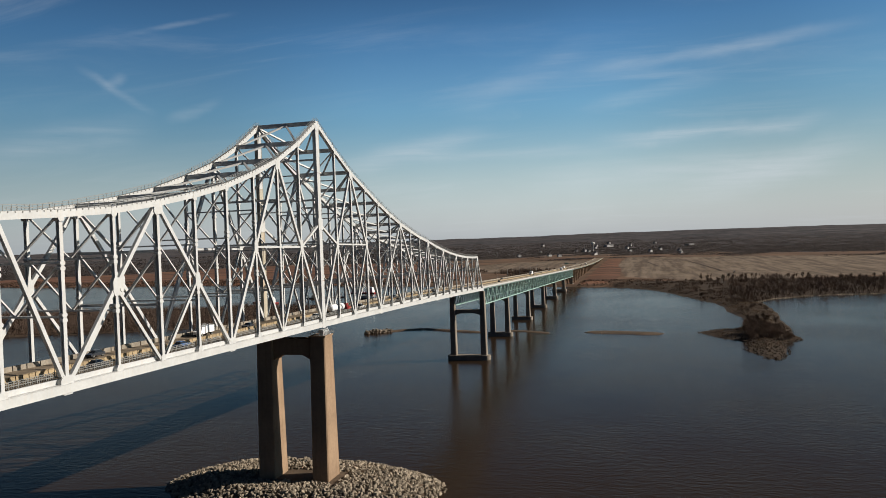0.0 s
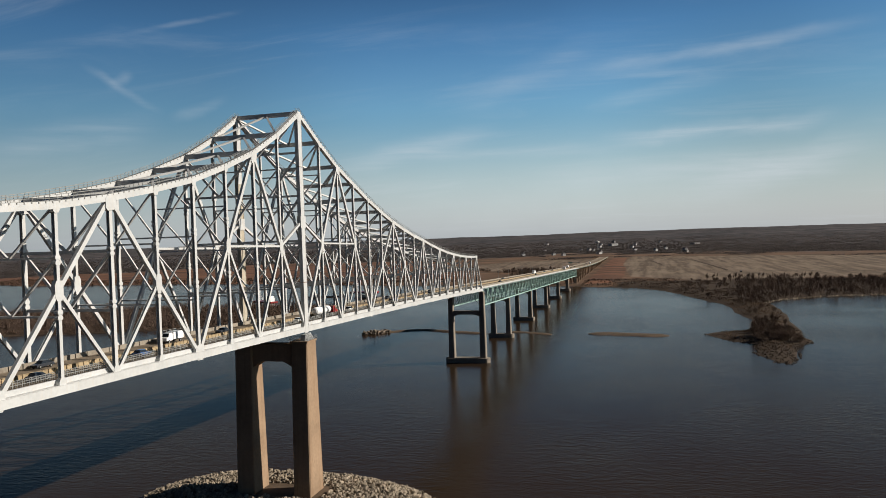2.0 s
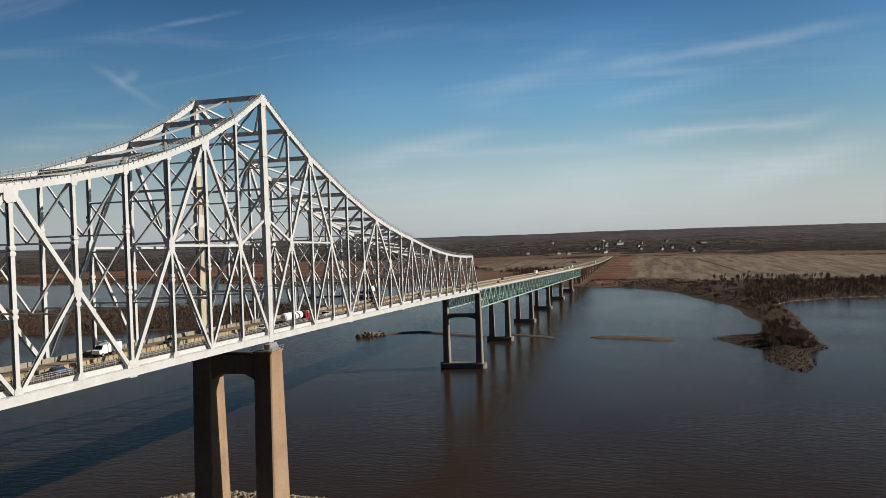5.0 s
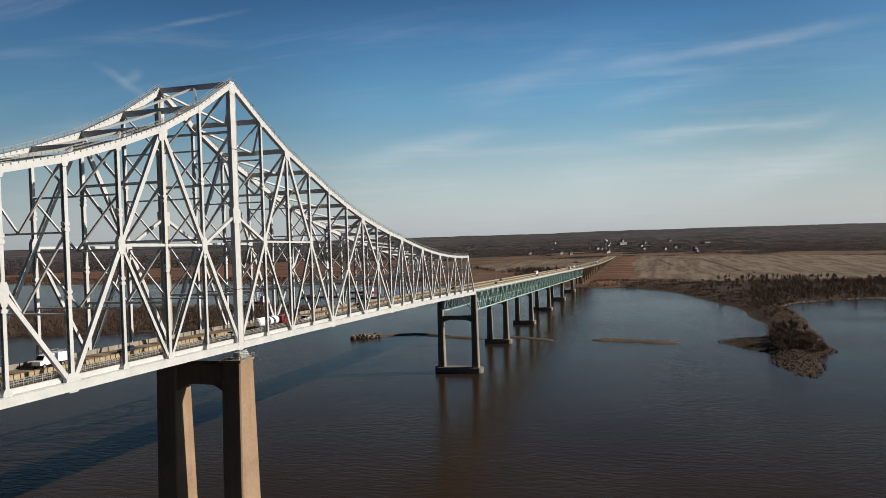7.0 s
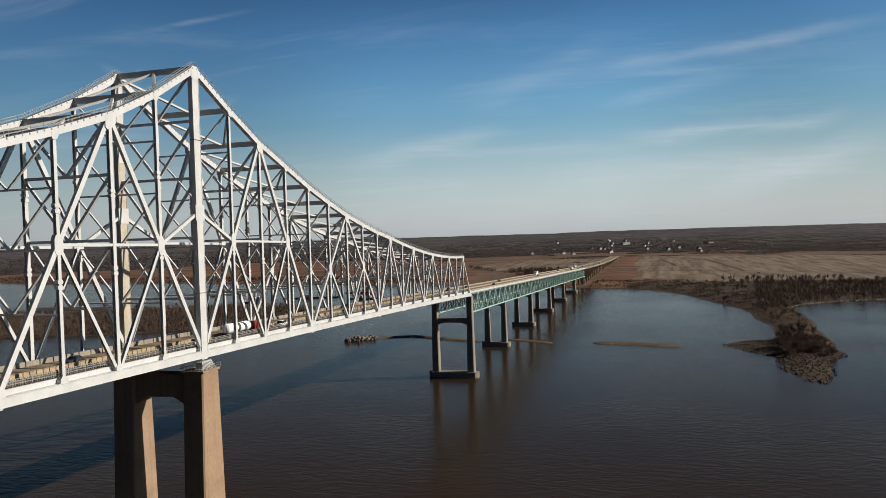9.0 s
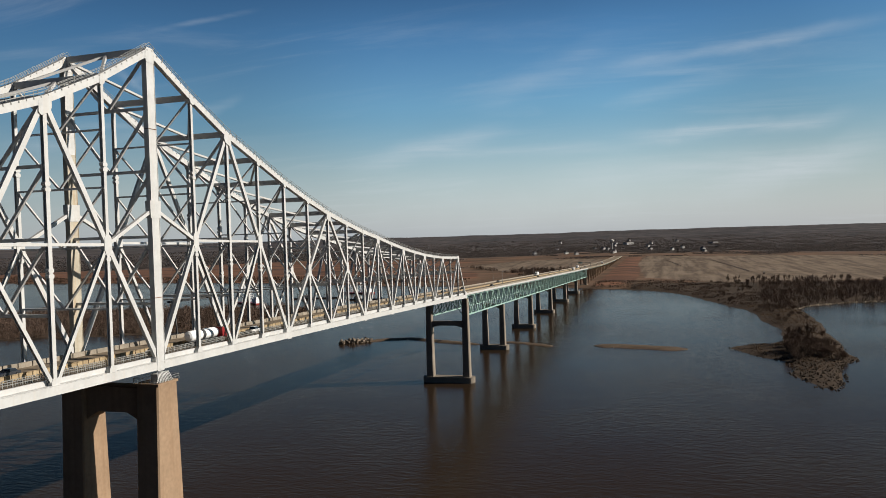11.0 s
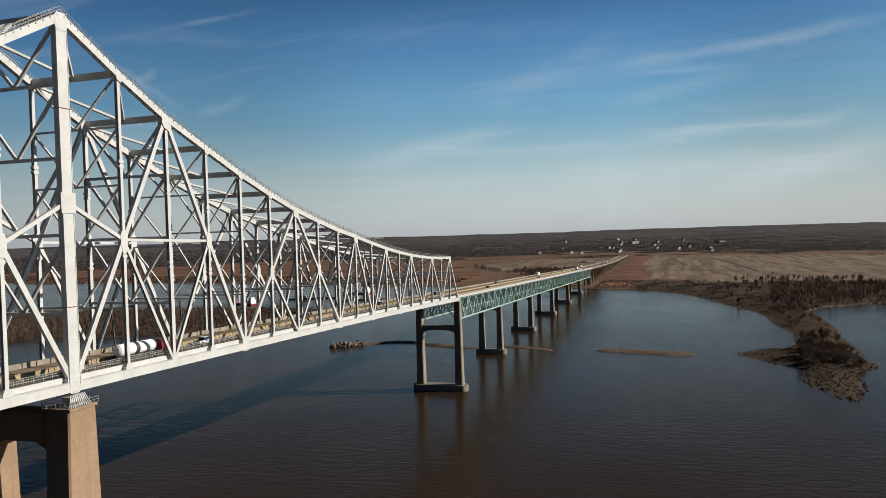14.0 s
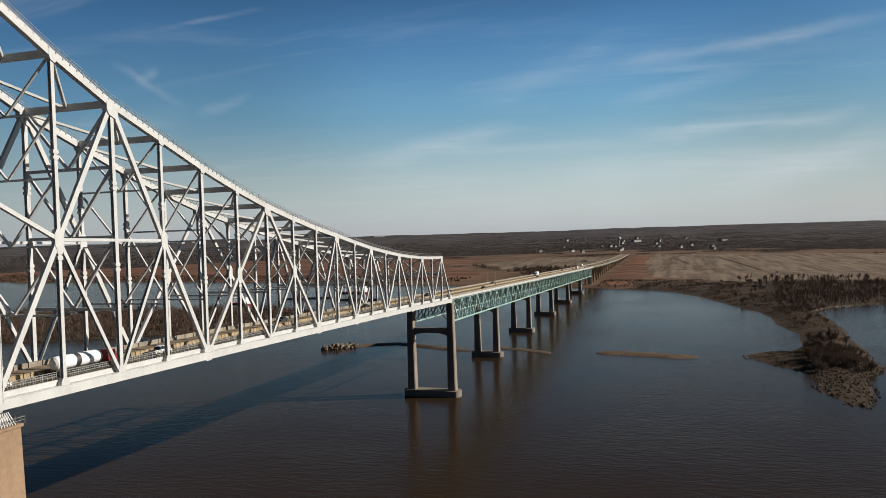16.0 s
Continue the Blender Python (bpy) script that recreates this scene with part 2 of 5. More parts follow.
def water_material():
    m = bpy.data.materials.new("river_water")
    m.use_nodes = True
    N, L = m.node_tree.nodes, m.node_tree.links
    b = N["Principled BSDF"]
    g = N.new("ShaderNodeNewGeometry")
    n1 = N.new("ShaderNodeTexNoise")
    n1.inputs["Scale"].default_value, n1.inputs["Detail"].default_value = 0.006, 4
    L.new(g.outputs["Position"], n1.inputs["Vector"])
    mx = N.new("ShaderNodeMixRGB")
    mx.inputs[1].default_value, mx.inputs[2].default_value = (0.029, 0.0185, 0.0108, 1), (0.023, 0.0155, 0.0098, 1)
    L.new(n1.outputs["Fac"], mx.inputs[0])
    L.new(mx.outputs[0], b.inputs["Base Color"])
    b.inputs["Roughness"].default_value = 0.10
    b.inputs["IOR"].default_value = 1.28
    b.inputs["Specular IOR Level"].default_value = 0.05
    mp = N.new("ShaderNodeMapping")
    mp.inputs["Rotation"].default_value = (0, 0, radians(32))
    mp.inputs["Scale"].default_value = (0.22, 0.5, 0.3)
    L.new(g.outputs["Position"], mp.inputs[0])
    w1 = N.new("ShaderNodeTexNoise")
    w1.inputs["Scale"].default_value, w1.inputs["Detail"].default_value, w1.inputs["Roughness"].default_value = 1.0, 6, 0.6
    L.new(mp.outputs[0], w1.inputs["Vector"])
    # calmer patches where the wind does not reach
    n4 = N.new("ShaderNodeTexNoise")
    n4.inputs["Scale"].default_value, n4.inputs["Detail"].default_value = 0.012, 3
    L.new(g.outputs["Position"], n4.inputs["Vector"])
    r4 = N.new("ShaderNodeMapRange")
    r4.inputs[1].default_value, r4.inputs[2].default_value = 0.35, 0.65
    r4.inputs[3].default_value, r4.inputs[4].default_value = 0.22, 0.5
    L.new(n4.outputs["Fac"], r4.inputs[0])
    bp = N.new("ShaderNodeBump")
    bp.inputs["Distance"].default_value = 0.5
    L.new(r4.outputs[0], bp.inputs["Strength"])
    L.new(w1.outputs["Fac"], bp.inputs["Height"])
    L.new(bp.outputs[0], b.inputs["Normal"])
    return m


def ground_material():
    """Land cover by smooth masks stored on the sheet: field, marsh, wood, mud."""
    m = bpy.data.materials.new("land_cover")
    m.use_nodes = True
    N, L = m.node_tree.nodes, m.node_tree.links
    b = N["Principled BSDF"]
    g = N.new("ShaderNodeNewGeometry")
    big = N.new("ShaderNodeTexNoise")
    big.inputs["Scale"].default_value, big.inputs["Detail"].default_value = 0.012, 6
    L.new(g.outputs["Position"], big.inputs["Vector"])
    fine = N.new("ShaderNodeTexNoise")
    fine.inputs["Scale"].default_value, fine.inputs["Detail"].default_value = 0.25, 6
    L.new(g.outputs["Position"], fine.inputs["Vector"])

    def tone(c1, c2, src):
        r = N.new("ShaderNodeMapRange")
        r.inputs[1].default_value, r.inputs[2].default_value = 0.36, 0.64
        L.new(src, r.inputs[0])
        x = N.new("ShaderNodeMixRGB")
        x.inputs[1].default_value, x.inputs[2].default_value = (*c1, 1), (*c2, 1)
        L.new(r.outputs[0], x.inputs[0])
        return x.outputs[0]

    def lay(under, over, attr):
        a = N.new("ShaderNodeAttribute")
        a.attribute_name = attr
        ad = N.new("ShaderNodeMath")
        ad.operation = "MULTIPLY_ADD"
        L.new(fine.outputs["Fac"], ad.inputs[0])
        ad.inputs[1].default_value = 0.5
        L.new(a.outputs["Fac"], ad.inputs[2])
        r = N.new("ShaderNodeMapRange")
        r.inputs[1].default_value, r.inputs[2].default_value = 0.65, 0.85
        L.new(ad.outputs[0], r.inputs[0])
        x = N.new("ShaderNodeMixRGB")
        L.new(r.outputs[0], x.inputs[0])
        L.new(under, x.inputs[1])
        L.new(over, x.inputs[2])
        return x.outputs[0]

    base = tone((0.16, 0.10, 0.066), (0.085, 0.06, 0.043), big.outputs["Fac"])
    # ploughed stubble: rows along one direction
    mp = N.new("ShaderNodeMapping")
    mp.inputs["Rotation"].default_value = (0, 0, radians(7))
    mp.inputs["Scale"].default_value = (0.085, 0.006, 1)
    L.new(g.outputs["Position"], mp.inputs[0])
    rows = N.new("ShaderNodeTexNoise")
    rows.inputs["Scale"].default_value, rows.inputs["Detail"].default_value = 1.0, 4
    L.new(mp.outputs[0], rows.inputs["Vector"])
    field = tone((0.22, 0.172, 0.128), (0.115, 0.088, 0.066), rows.outputs["Fac"])
    fm = N.new("ShaderNodeMixRGB")
    fm.blend_type = "MULTIPLY"
    fm.inputs[0].default_value = 0.6
    L.new(field, fm.inputs[1])
    L.new(tone((1, 1, 1), (0.72, 0.70, 0.68), big.outputs["Fac"]), fm.inputs[2])
    ms = N.new("ShaderNodeMapping")
    ms.inputs["Scale"].default_value = (0.5, 2.2, 1)
    L.new(g.outputs["Position"], ms.inputs[0])
    bands = N.new("ShaderNodeTexNoise")
    bands.inputs["Scale"].default_value, bands.inputs["Detail"].default_value = 0.008, 7
    L.new(ms.outputs[0], bands.inputs["Vector"])
    marsh = tone((0.19, 0.098, 0.062), (0.075, 0.048, 0.037), bands.outputs["Fac"])
    mw = N.new("ShaderNodeMapping")
    mw.inputs["Scale"].default_value = (0.022, 0.007, 1)
    L.new(g.outputs["Position"], mw.inputs[0])
    crowns = N.new("ShaderNodeTexNoise")
    crowns.inputs["Scale"].default_value, crowns.inputs["Detail"].default_value = 1.0, 8
    L.new(mw.outputs[0], crowns.inputs["Vector"])
    wm = N.new("ShaderNodeMixRGB")
    wm.blend_type = "MULTIPLY"
    wm.inputs[0].default_value = 1.0
    # far woods floor lifted and cooled: distance haze put into the base colour
    L.new(tone((0.104, 0.093, 0.091), (0.058, 0.055, 0.057), bands.outputs["Fac"]), wm.inputs[1])
    L.new(tone((1.15, 1.12, 1.1), (0.55, 0.56, 0.58), crowns.outputs["Fac"]), wm.inputs[2])
    wood = wm.outputs[0]
    mud = tone((0.072, 0.053, 0.038), (0.042, 0.032, 0.024), fine.outputs["Fac"])
    c = lay(base, marsh, "marsh")
    c = lay(c, fm.outputs[0], "field")
    c = lay(c, wood, "wood")
    c = lay(c, mud, "mud")
    L.new(c, b.inputs["Base Color"])
    b.inputs["Roughness"].default_value = 0.95
    b.inputs["Specular IOR Level"].default_value = 0.05
    bp = N.new("ShaderNodeBump")
    bp.inputs["Strength"].default_value, bp.inputs["Distance"].default_value = 0.5, 1.0
    L.new(fine.outputs["Fac"], bp.inputs["Height"])
    L.new(bp.outputs[0], b.inputs["Normal"])
    return m


M_WATER, M_LAND = water_material(), ground_material()

# ---------- mesh helpers ----------


class Shape:
    """Collects corners and faces of one mesh."""

    def __init__(self):
        self.v, self.f = [], []

    def add(self, vs, fs):
        n = len(self.v)
        self.v += [tuple(p) for p in vs]
        self.f += [tuple(i + n for i in q) for q in fs]
        return self

    def box(self, lo, hi):
        (a, b, c), (d, e, f) = lo, hi
        return self.add([(a, b, c), (d, b, c), (d, e, c), (a, e, c), (a, b, f), (d, b, f), (d, e, f), (a, e, f)],
                        [(0, 3, 2, 1), (4, 5, 6, 7), (0, 1, 5, 4), (1, 2, 6, 5), (2, 3, 7, 6), (3, 0, 4, 7)])

    def bar(self, p0, p1, w, h, side=(1, 0, 0), cut=0.0):
        """A straight box from p0 to p1, w wide along side and h deep across it."""
        p0, p1 = Vector(p0), Vector(p1)
        d = (p1 - p0).normalized()
        s = Vector(side)
        s = (s - d * s.dot(d)).normalized()
        u = d.cross(s)
        p0, p1 = p0 + d * cut, p1 - d * cut
        vs = [p + s * (a * w / 2) + u * (b * h / 2) for p in (p0, p1) for a, b in ((-1, -1), (1, -1), (1, 1), (-1, 1))]
        return self.add(vs, [(3, 2, 1, 0), (4, 5, 6, 7), (0, 1, 5, 4), (1, 2, 6, 5), (2, 3, 7, 6), (3, 0, 4, 7)])

    def hbar(self, p0, p1, w, h, side=(1, 0, 0), t=0.16, cut=0.0):
        """A rolled H section: two flanges facing along side, a web between."""
        p0, p1 = Vector(p0), Vector(p1)
        d = (p1 - p0).normalized()
        s = Vector(side)
        s = (s - d * s.dot(d)).normalized()
        u = d.cross(s)
        x0, x1, y0, y1 = w / 2, w / 2 - t, h / 2, t / 2
        sec = [(-x0, -y0), (-x1, -y0), (-x1, -y1), (x1, -y1), (x1, -y0), (x0, -y0), (x0, y0), (x1, y0), (x1, y1), (-x1, y1), (-x1, y0), (-x0, y0)]
        vs = [p + s * i + u * j for p in (p0 + d * cut, p1 - d * cut) for i, j in sec]
        caps = [(0, 1, 2, 9, 10, 11), (2, 3, 8, 9), (3, 4, 5, 6, 7, 8)]
        fs = [(i, (i + 1) % 12, (i + 1) % 12 + 12, i + 12) for i in range(12)]
        return self.add(vs, fs + [tuple(reversed(c)) for c in caps] + [tuple(i + 12 for i in c) for c in caps])

    def prism(self, pts, n, thick):
        """A flat plate: outline pts (in order), thickness along n, centred."""
        n = Vector(n).normalized() * (thick / 2)
        k = len(pts)
        vs = [Vector(p) + n for p in pts] + [Vector(p) - n for p in pts]
        fs = [tuple(range(k)), tuple(range(2 * k - 1, k - 1, -1))]
        fs += [(i, i + k, (i + 1) % k + k, (i + 1) % k) for i in range(k)]
        return self.add(vs, fs)

    def tube(self, p0, p1, r0, r1, n=8, caps=True):
        p0, p1 = Vector(p0), Vector(p1)
        d = (p1 - p0).normalized()
        s = d.orthogonal().normalized()
        u = d.cross(s)
        vs = [p + (s * math.cos(a) + u * math.sin(a)) * r for p, r in ((p0, r0), (p1, r1)) for a in [2 * math.pi * i / n for i in range(n)]]
        fs = [(i, (i + 1) % n, (i + 1) % n + n, i + n) for i in range(n)]
        if caps:
            fs += [tuple(range(n - 1, -1, -1)), tuple(range(n, 2 * n))]
        return self.add(vs, fs)

    def mesh(self, name, material, smooth=False):
        me = bpy.data.meshes.new(name)
        me.from_pydata(self.v, [], self.f)
        me.materials.append(material)
        if smooth:
            me.polygons.foreach_set("use_smooth", [True] * len(me.polygons))
        me.update()
        return me


def part(name, shape, material, parent=None, label="", smooth=False, kind=""):
    me = shape if isinstance(shape, bpy.types.Mesh) else shape.mesh(name, material, smooth)
    ob = new(name, me)
    if parent:
        ob.parent = parent
    return tagged(ob, label, kind=kind)


def thing(name, at=(0, 0, 0), label="", category="", group="", kind=""):
    ob = new(name)
    ob.empty_display_size = 0.5
    ob.location = at
    return tagged(ob, label, category, group, kind)


def roughen(shape, amount, scale, seed=0.0):
    shape.v = [tuple(Vector(p) + noise.noise_vector(Vector(p) * scale + Vector((seed, seed * 2, 0))) * amount) for p in shape.v]
    return shape


# ---------- the plan ----------
P = 13.92                    # one panel of the main truss
XN, XF = 11.0, -9.8         # the two truss planes
CX = (XN + XF) / 2
WATER = -2.0
S0, S1 = -12, 18             # first and last panel point built
TOP = {-12: 84.0, -11: 84.1, -10: 84.4, -9: 84.8, -8: 85.5, -7: 86.5, -6: 88.4, -5: 90.8, -4: 93.7, -3: 97.8, -2: 102.6, -1: 109.1, 0: 117.15, 1: 109.8, 2: 103.25, 3: 98.25, 4: 93.3, 5: 89.0, 6: 85.2, 7: 82.1, 8: 79.3, 9: 77.0, 10: 74.5, 11: 72.2, 12: 70.3, 13: 68.65, 14: 67.4, 15: 66.4, 16: 65.75, 17: 65.4}


def low(s):
    return 53.25 - 0.32 * s - 0.0065 * s * s


SPAN, NSPAN = 112.3, 6
Y_END = 18 * P
Y_SHORE = Y_END + SPAN * NSPAN


def road(y):
    """Height of the road surface along the bridge and its approach."""
    if y <= Y_END:
        return low(y / P) + 0.3
    z0 = low(18) + 0.3
    d = y - Y_END
    if y <= Y_SHORE:
        return z0 - 0.0322 * d
    z1 = z0 - 0.0322 * (Y_SHORE - Y_END)
    e = min(y - Y_SHORE, 1120)
    return z1 - 0.0322 * e + 0.0322 / 2240 * e * e

# ---------- ground and water ----------
SHORE = [
    (-5829, 1843), (-1552, 1308), (-1212, 1143), (-833, 1128), (-541, 1070), (-318, 978), (-114, 929), (20, 885), (38, 873), (60, 868), (88, 849),
    (115, 823), (133, 784), (149, 735), (155, 712), (165, 675), (176, 638), (186, 612), (190, 575), (190, 523), (194, 493), (194, 458), (190, 420),
    (180, 402), (166, 396), (158, 391), (151, 378), (157, 369), (163, 358), (169, 346), (175, 339), (181, 329), (180, 312), (177, 296), (178, 282),
    (182, 270), (184, 259), (188, 254), (193, 260), (197, 276), (201, 296), (201, 309), (206, 326), (214, 335), (220, 348), (219, 358), (218, 372),
    (221, 392), (223, 420), (225, 455), (229, 493), (232, 543), (233, 589), (232, 620), (238, 634), (253, 650), (272, 665), (305, 683), (372, 697),
    (684, 735), (1364, 793), (5835, 871), (6000, 9000), (-6000, 9000)]
ISLE = [
    (-1163, 142), (-677, 273), (-483, 357), (-391, 383), (-320, 418), (-266, 455), (-245, 516), (-217, 579), (-240, 618), (-366, 632), (-463, 610),
    (-677, 564), (-969, 453), (-1260, 365)]
FIELD = [
    (84, 1050), (138, 985), (190, 930), (300, 950), (420, 970), (900, 1000), (1900, 1090), (2300, 1500), (1250, 1640), (590, 1690), (426, 1830),
    (161, 1910), (70, 2000), (62, 1500)]
FIELD2 = [
    (-26, 1289), (-26, 1843), (-250, 1823), (-318, 1512), (-191, 1298)]
MARSH = [
    (-5829, 1259), (-1552, 1211), (-833, 1123), (-318, 1016), (-191, 1094), (-230, 1259), (-405, 1454), (-366, 1843), (-677, 2037), (-5829, 2523)]
BANK = [
    (20, 905), (56, 920), (78, 1060), (64, 1500), (58, 1900), (24, 1900)]


def signed(poly, X, Y):
    """Distance to the outline of poly, positive inside."""
    best = np.full(X.shape, 1e9)
    inside = np.zeros(X.shape, bool)
    n = len(poly)
    for i in range(n):
        (ax, ay), (bx, by) = poly[i], poly[(i + 1) % n]
        dx, dy = bx - ax, by - ay
        t = np.clip(((X - ax) * dx + (Y - ay) * dy) / (dx * dx + dy * dy), 0, 1)
        best = np.minimum(best, np.hypot(X - ax - t * dx, Y - ay - t * dy))
        if ay != by:
            inside ^= ((ay > Y) != (by > Y)) & (X < (bx - ax) * (Y - ay) / (by - ay) + ax)
    return np.where(inside, best, -best)


def waves(X, Y, size, seed):
    """Smooth irregular values of about -1 to 1."""
    rs = np.random.RandomState(seed)
    out = np.zeros(X.shape)
    for k in range(7):
        a, f, ph = rs.uniform(0, 6.28), rs.uniform(0.6, 1.9) * 6.28 / size, rs.uniform(0, 6.28)
        out += np.sin((X * math.cos(a) + Y * math.sin(a)) * f + ph + 1.3 * np.sin(X * f * 0.6 * math.sin(a) + Y * f * 0.5 + ph * 2))
    return out / 4.2


def land_height(X, Y):
    calm = 1 - 0.75 * np.clip((X - 20) / 40, 0, 1) * np.clip((900 - Y) / 80, 0, 1)      # the bay's shore is drawn as it runs
    wob = (waves(X, Y, 40, 3) * 3.5 + waves(X, Y, 14, 4) * 1.2) * calm
    sd = np.maximum(signed(SHORE, X, Y), signed(ISLE, X, Y)) + wob
    z = WATER + np.clip(sd * 0.13, -4.0, 0.0) + np.clip(sd * 0.10, 0.0, 2.4) + np.clip((sd - 30) * 0.01, 0, 1.2)
    z += np.where(sd > 0, waves(X, Y, 60, 5) * 0.25, 0)
    bank = signed(BANK, X, Y)
    z += np.clip(bank * 0.08, 0, 1.8)
    r = np.hypot(X - 110, Y + 140)
    far = np.clip((r - 2500) / 2150, 0, 1)
    z += far * far * (3 - 2 * far) * (64 + 5 * waves(X, Y, 1900, 7)) + far * 3.0 * waves(X, Y, 420, 9)
    return z, sd


def spread(parts):
    out = []
    for a, b, step in parts:
        out += list(np.arange(a, b, step))
    return np.array(out + [parts[-1][1]])


gx = spread([(-4600, -1700, 100), (-1700, -700, 25), (-700, 100, 13), (100, 330, 5), (330, 800, 14), (800, 1800, 40), (1800, 4300, 100)])
gy = spread([(-1200, 100, 130), (100, 230, 20), (230, 420, 5), (420, 1200, 9), (1200, 2200, 25), (2200, 4700, 80)])
GX, GY = np.meshgrid(gx, gy)
GZ, GSD = land_height(GX, GY)
nx, ny = len(gx), len(gy)
gme = bpy.data.meshes.new("ground")
idx = np.arange(nx * ny).reshape(ny, nx)
quads = np.stack([idx[:-1, :-1], idx[:-1, 1:], idx[1:, 1:], idx[1:, :-1]], -1).reshape(-1, 4)
gme.from_pydata(np.stack([GX, GY, GZ], -1).reshape(-1, 3).tolist(), [], quads.tolist())
gme.materials.append(M_LAND)
gme.polygons.foreach_set("use_smooth", [True] * len(gme.polygons))
RF = np.hypot(GX - 110, GY + 140)
masks = {
    "field": np.maximum(signed(FIELD, GX, GY), signed(FIELD2, GX, GY)) / 14 + 0.5,
    "marsh": np.maximum(signed(MARSH, GX, GY) / 40 + 0.5, signed(BANK, GX, GY) / 12 + 0.5),
    "wood": (RF - 2350 + 260 * waves(GX, GY, 800, 11)) / 120 + 0.5 - np.clip(1.6 * waves(GX, GY, 520, 21) - 0.9, 0, 3),
    "mud": np.maximum(np.clip(0.75 - GSD / 14, 0, 1), np.clip((GX - 50) / 30, 0, 1) * np.clip(0.5 - signed(FIELD, GX, GY) / 20, 0, 1) * np.clip((960 - GY) / 30, 0, 1) * 0.8 + np.clip((-200 - GX) / 20, 0, 1) * np.clip((720 - GY) / 20, 0, 1) * 0.55),
}
for key, val in masks.items():
    at = gme.attributes.new(key, "FLOAT", "POINT")
    at.data.foreach_set("value", np.clip(val, 0, 1).reshape(-1).astype(np.float32))
tagged(new("ground", gme), "flat brown winter river land with fields and marsh", "ground", kind="structure")

wsh = Shape().add([(-4800, -2500, WATER), (4500, -2500, WATER), (4500, 3000, WATER), (-4800, 3000, WATER)], [(0, 1, 2, 3)])
tagged(part("water", wsh, M_WATER), "dark brown rippled river water reflecting the sky", "water", kind="structure")


# ---------- main bridge ----------
bridge = thing("cantilever_bridge", (CX, 0, low(0)), "white painted steel cantilever truss bridge on concrete piers", "bridge")


def bpart(name, shape, material=M_WHITE, label="", parent=bridge, kind=""):
    ob = part(name, shape, material, None, label, kind=kind)
    ob.parent = parent
    base = parent.location if parent is bridge else Vector((0, 0, 0))
    ob.location = -base
    return ob


def node(x, s, which):
    return Vector((x, s * P, {"u": TOP.get(s), "l": low(s)}[which]))


def foot(x, s):
    """Where the diagonals meet the lower chord."""
    return node(x, s, "l") - Vector((0, 0, 1.1))


def gusset(x, c, w, h, tilt=0.0, thick=0.84):
    """An eight-sided plate round a joint, proud of the members on both faces."""
    y, z = c
    pts = []
    for a, b in ((-1, -.55), (-.6, -1), (.6, -1), (1, -.55), (1, .55), (.6, 1), (-.6, 1), (-1, .55)):
        pts.append((x, y + a * w / 2, z + b * h / 2 + a * w / 2 * tilt))
    return Shape().prism(pts, (1, 0, 0), thick)


MAIN_UP = [-10, -6, -2, 2, 6, 9, 11, 13, 15, 17]
LOWS = [-12, -8, -4, 0, 4, 8, 10, 12, 14, 16, 18]


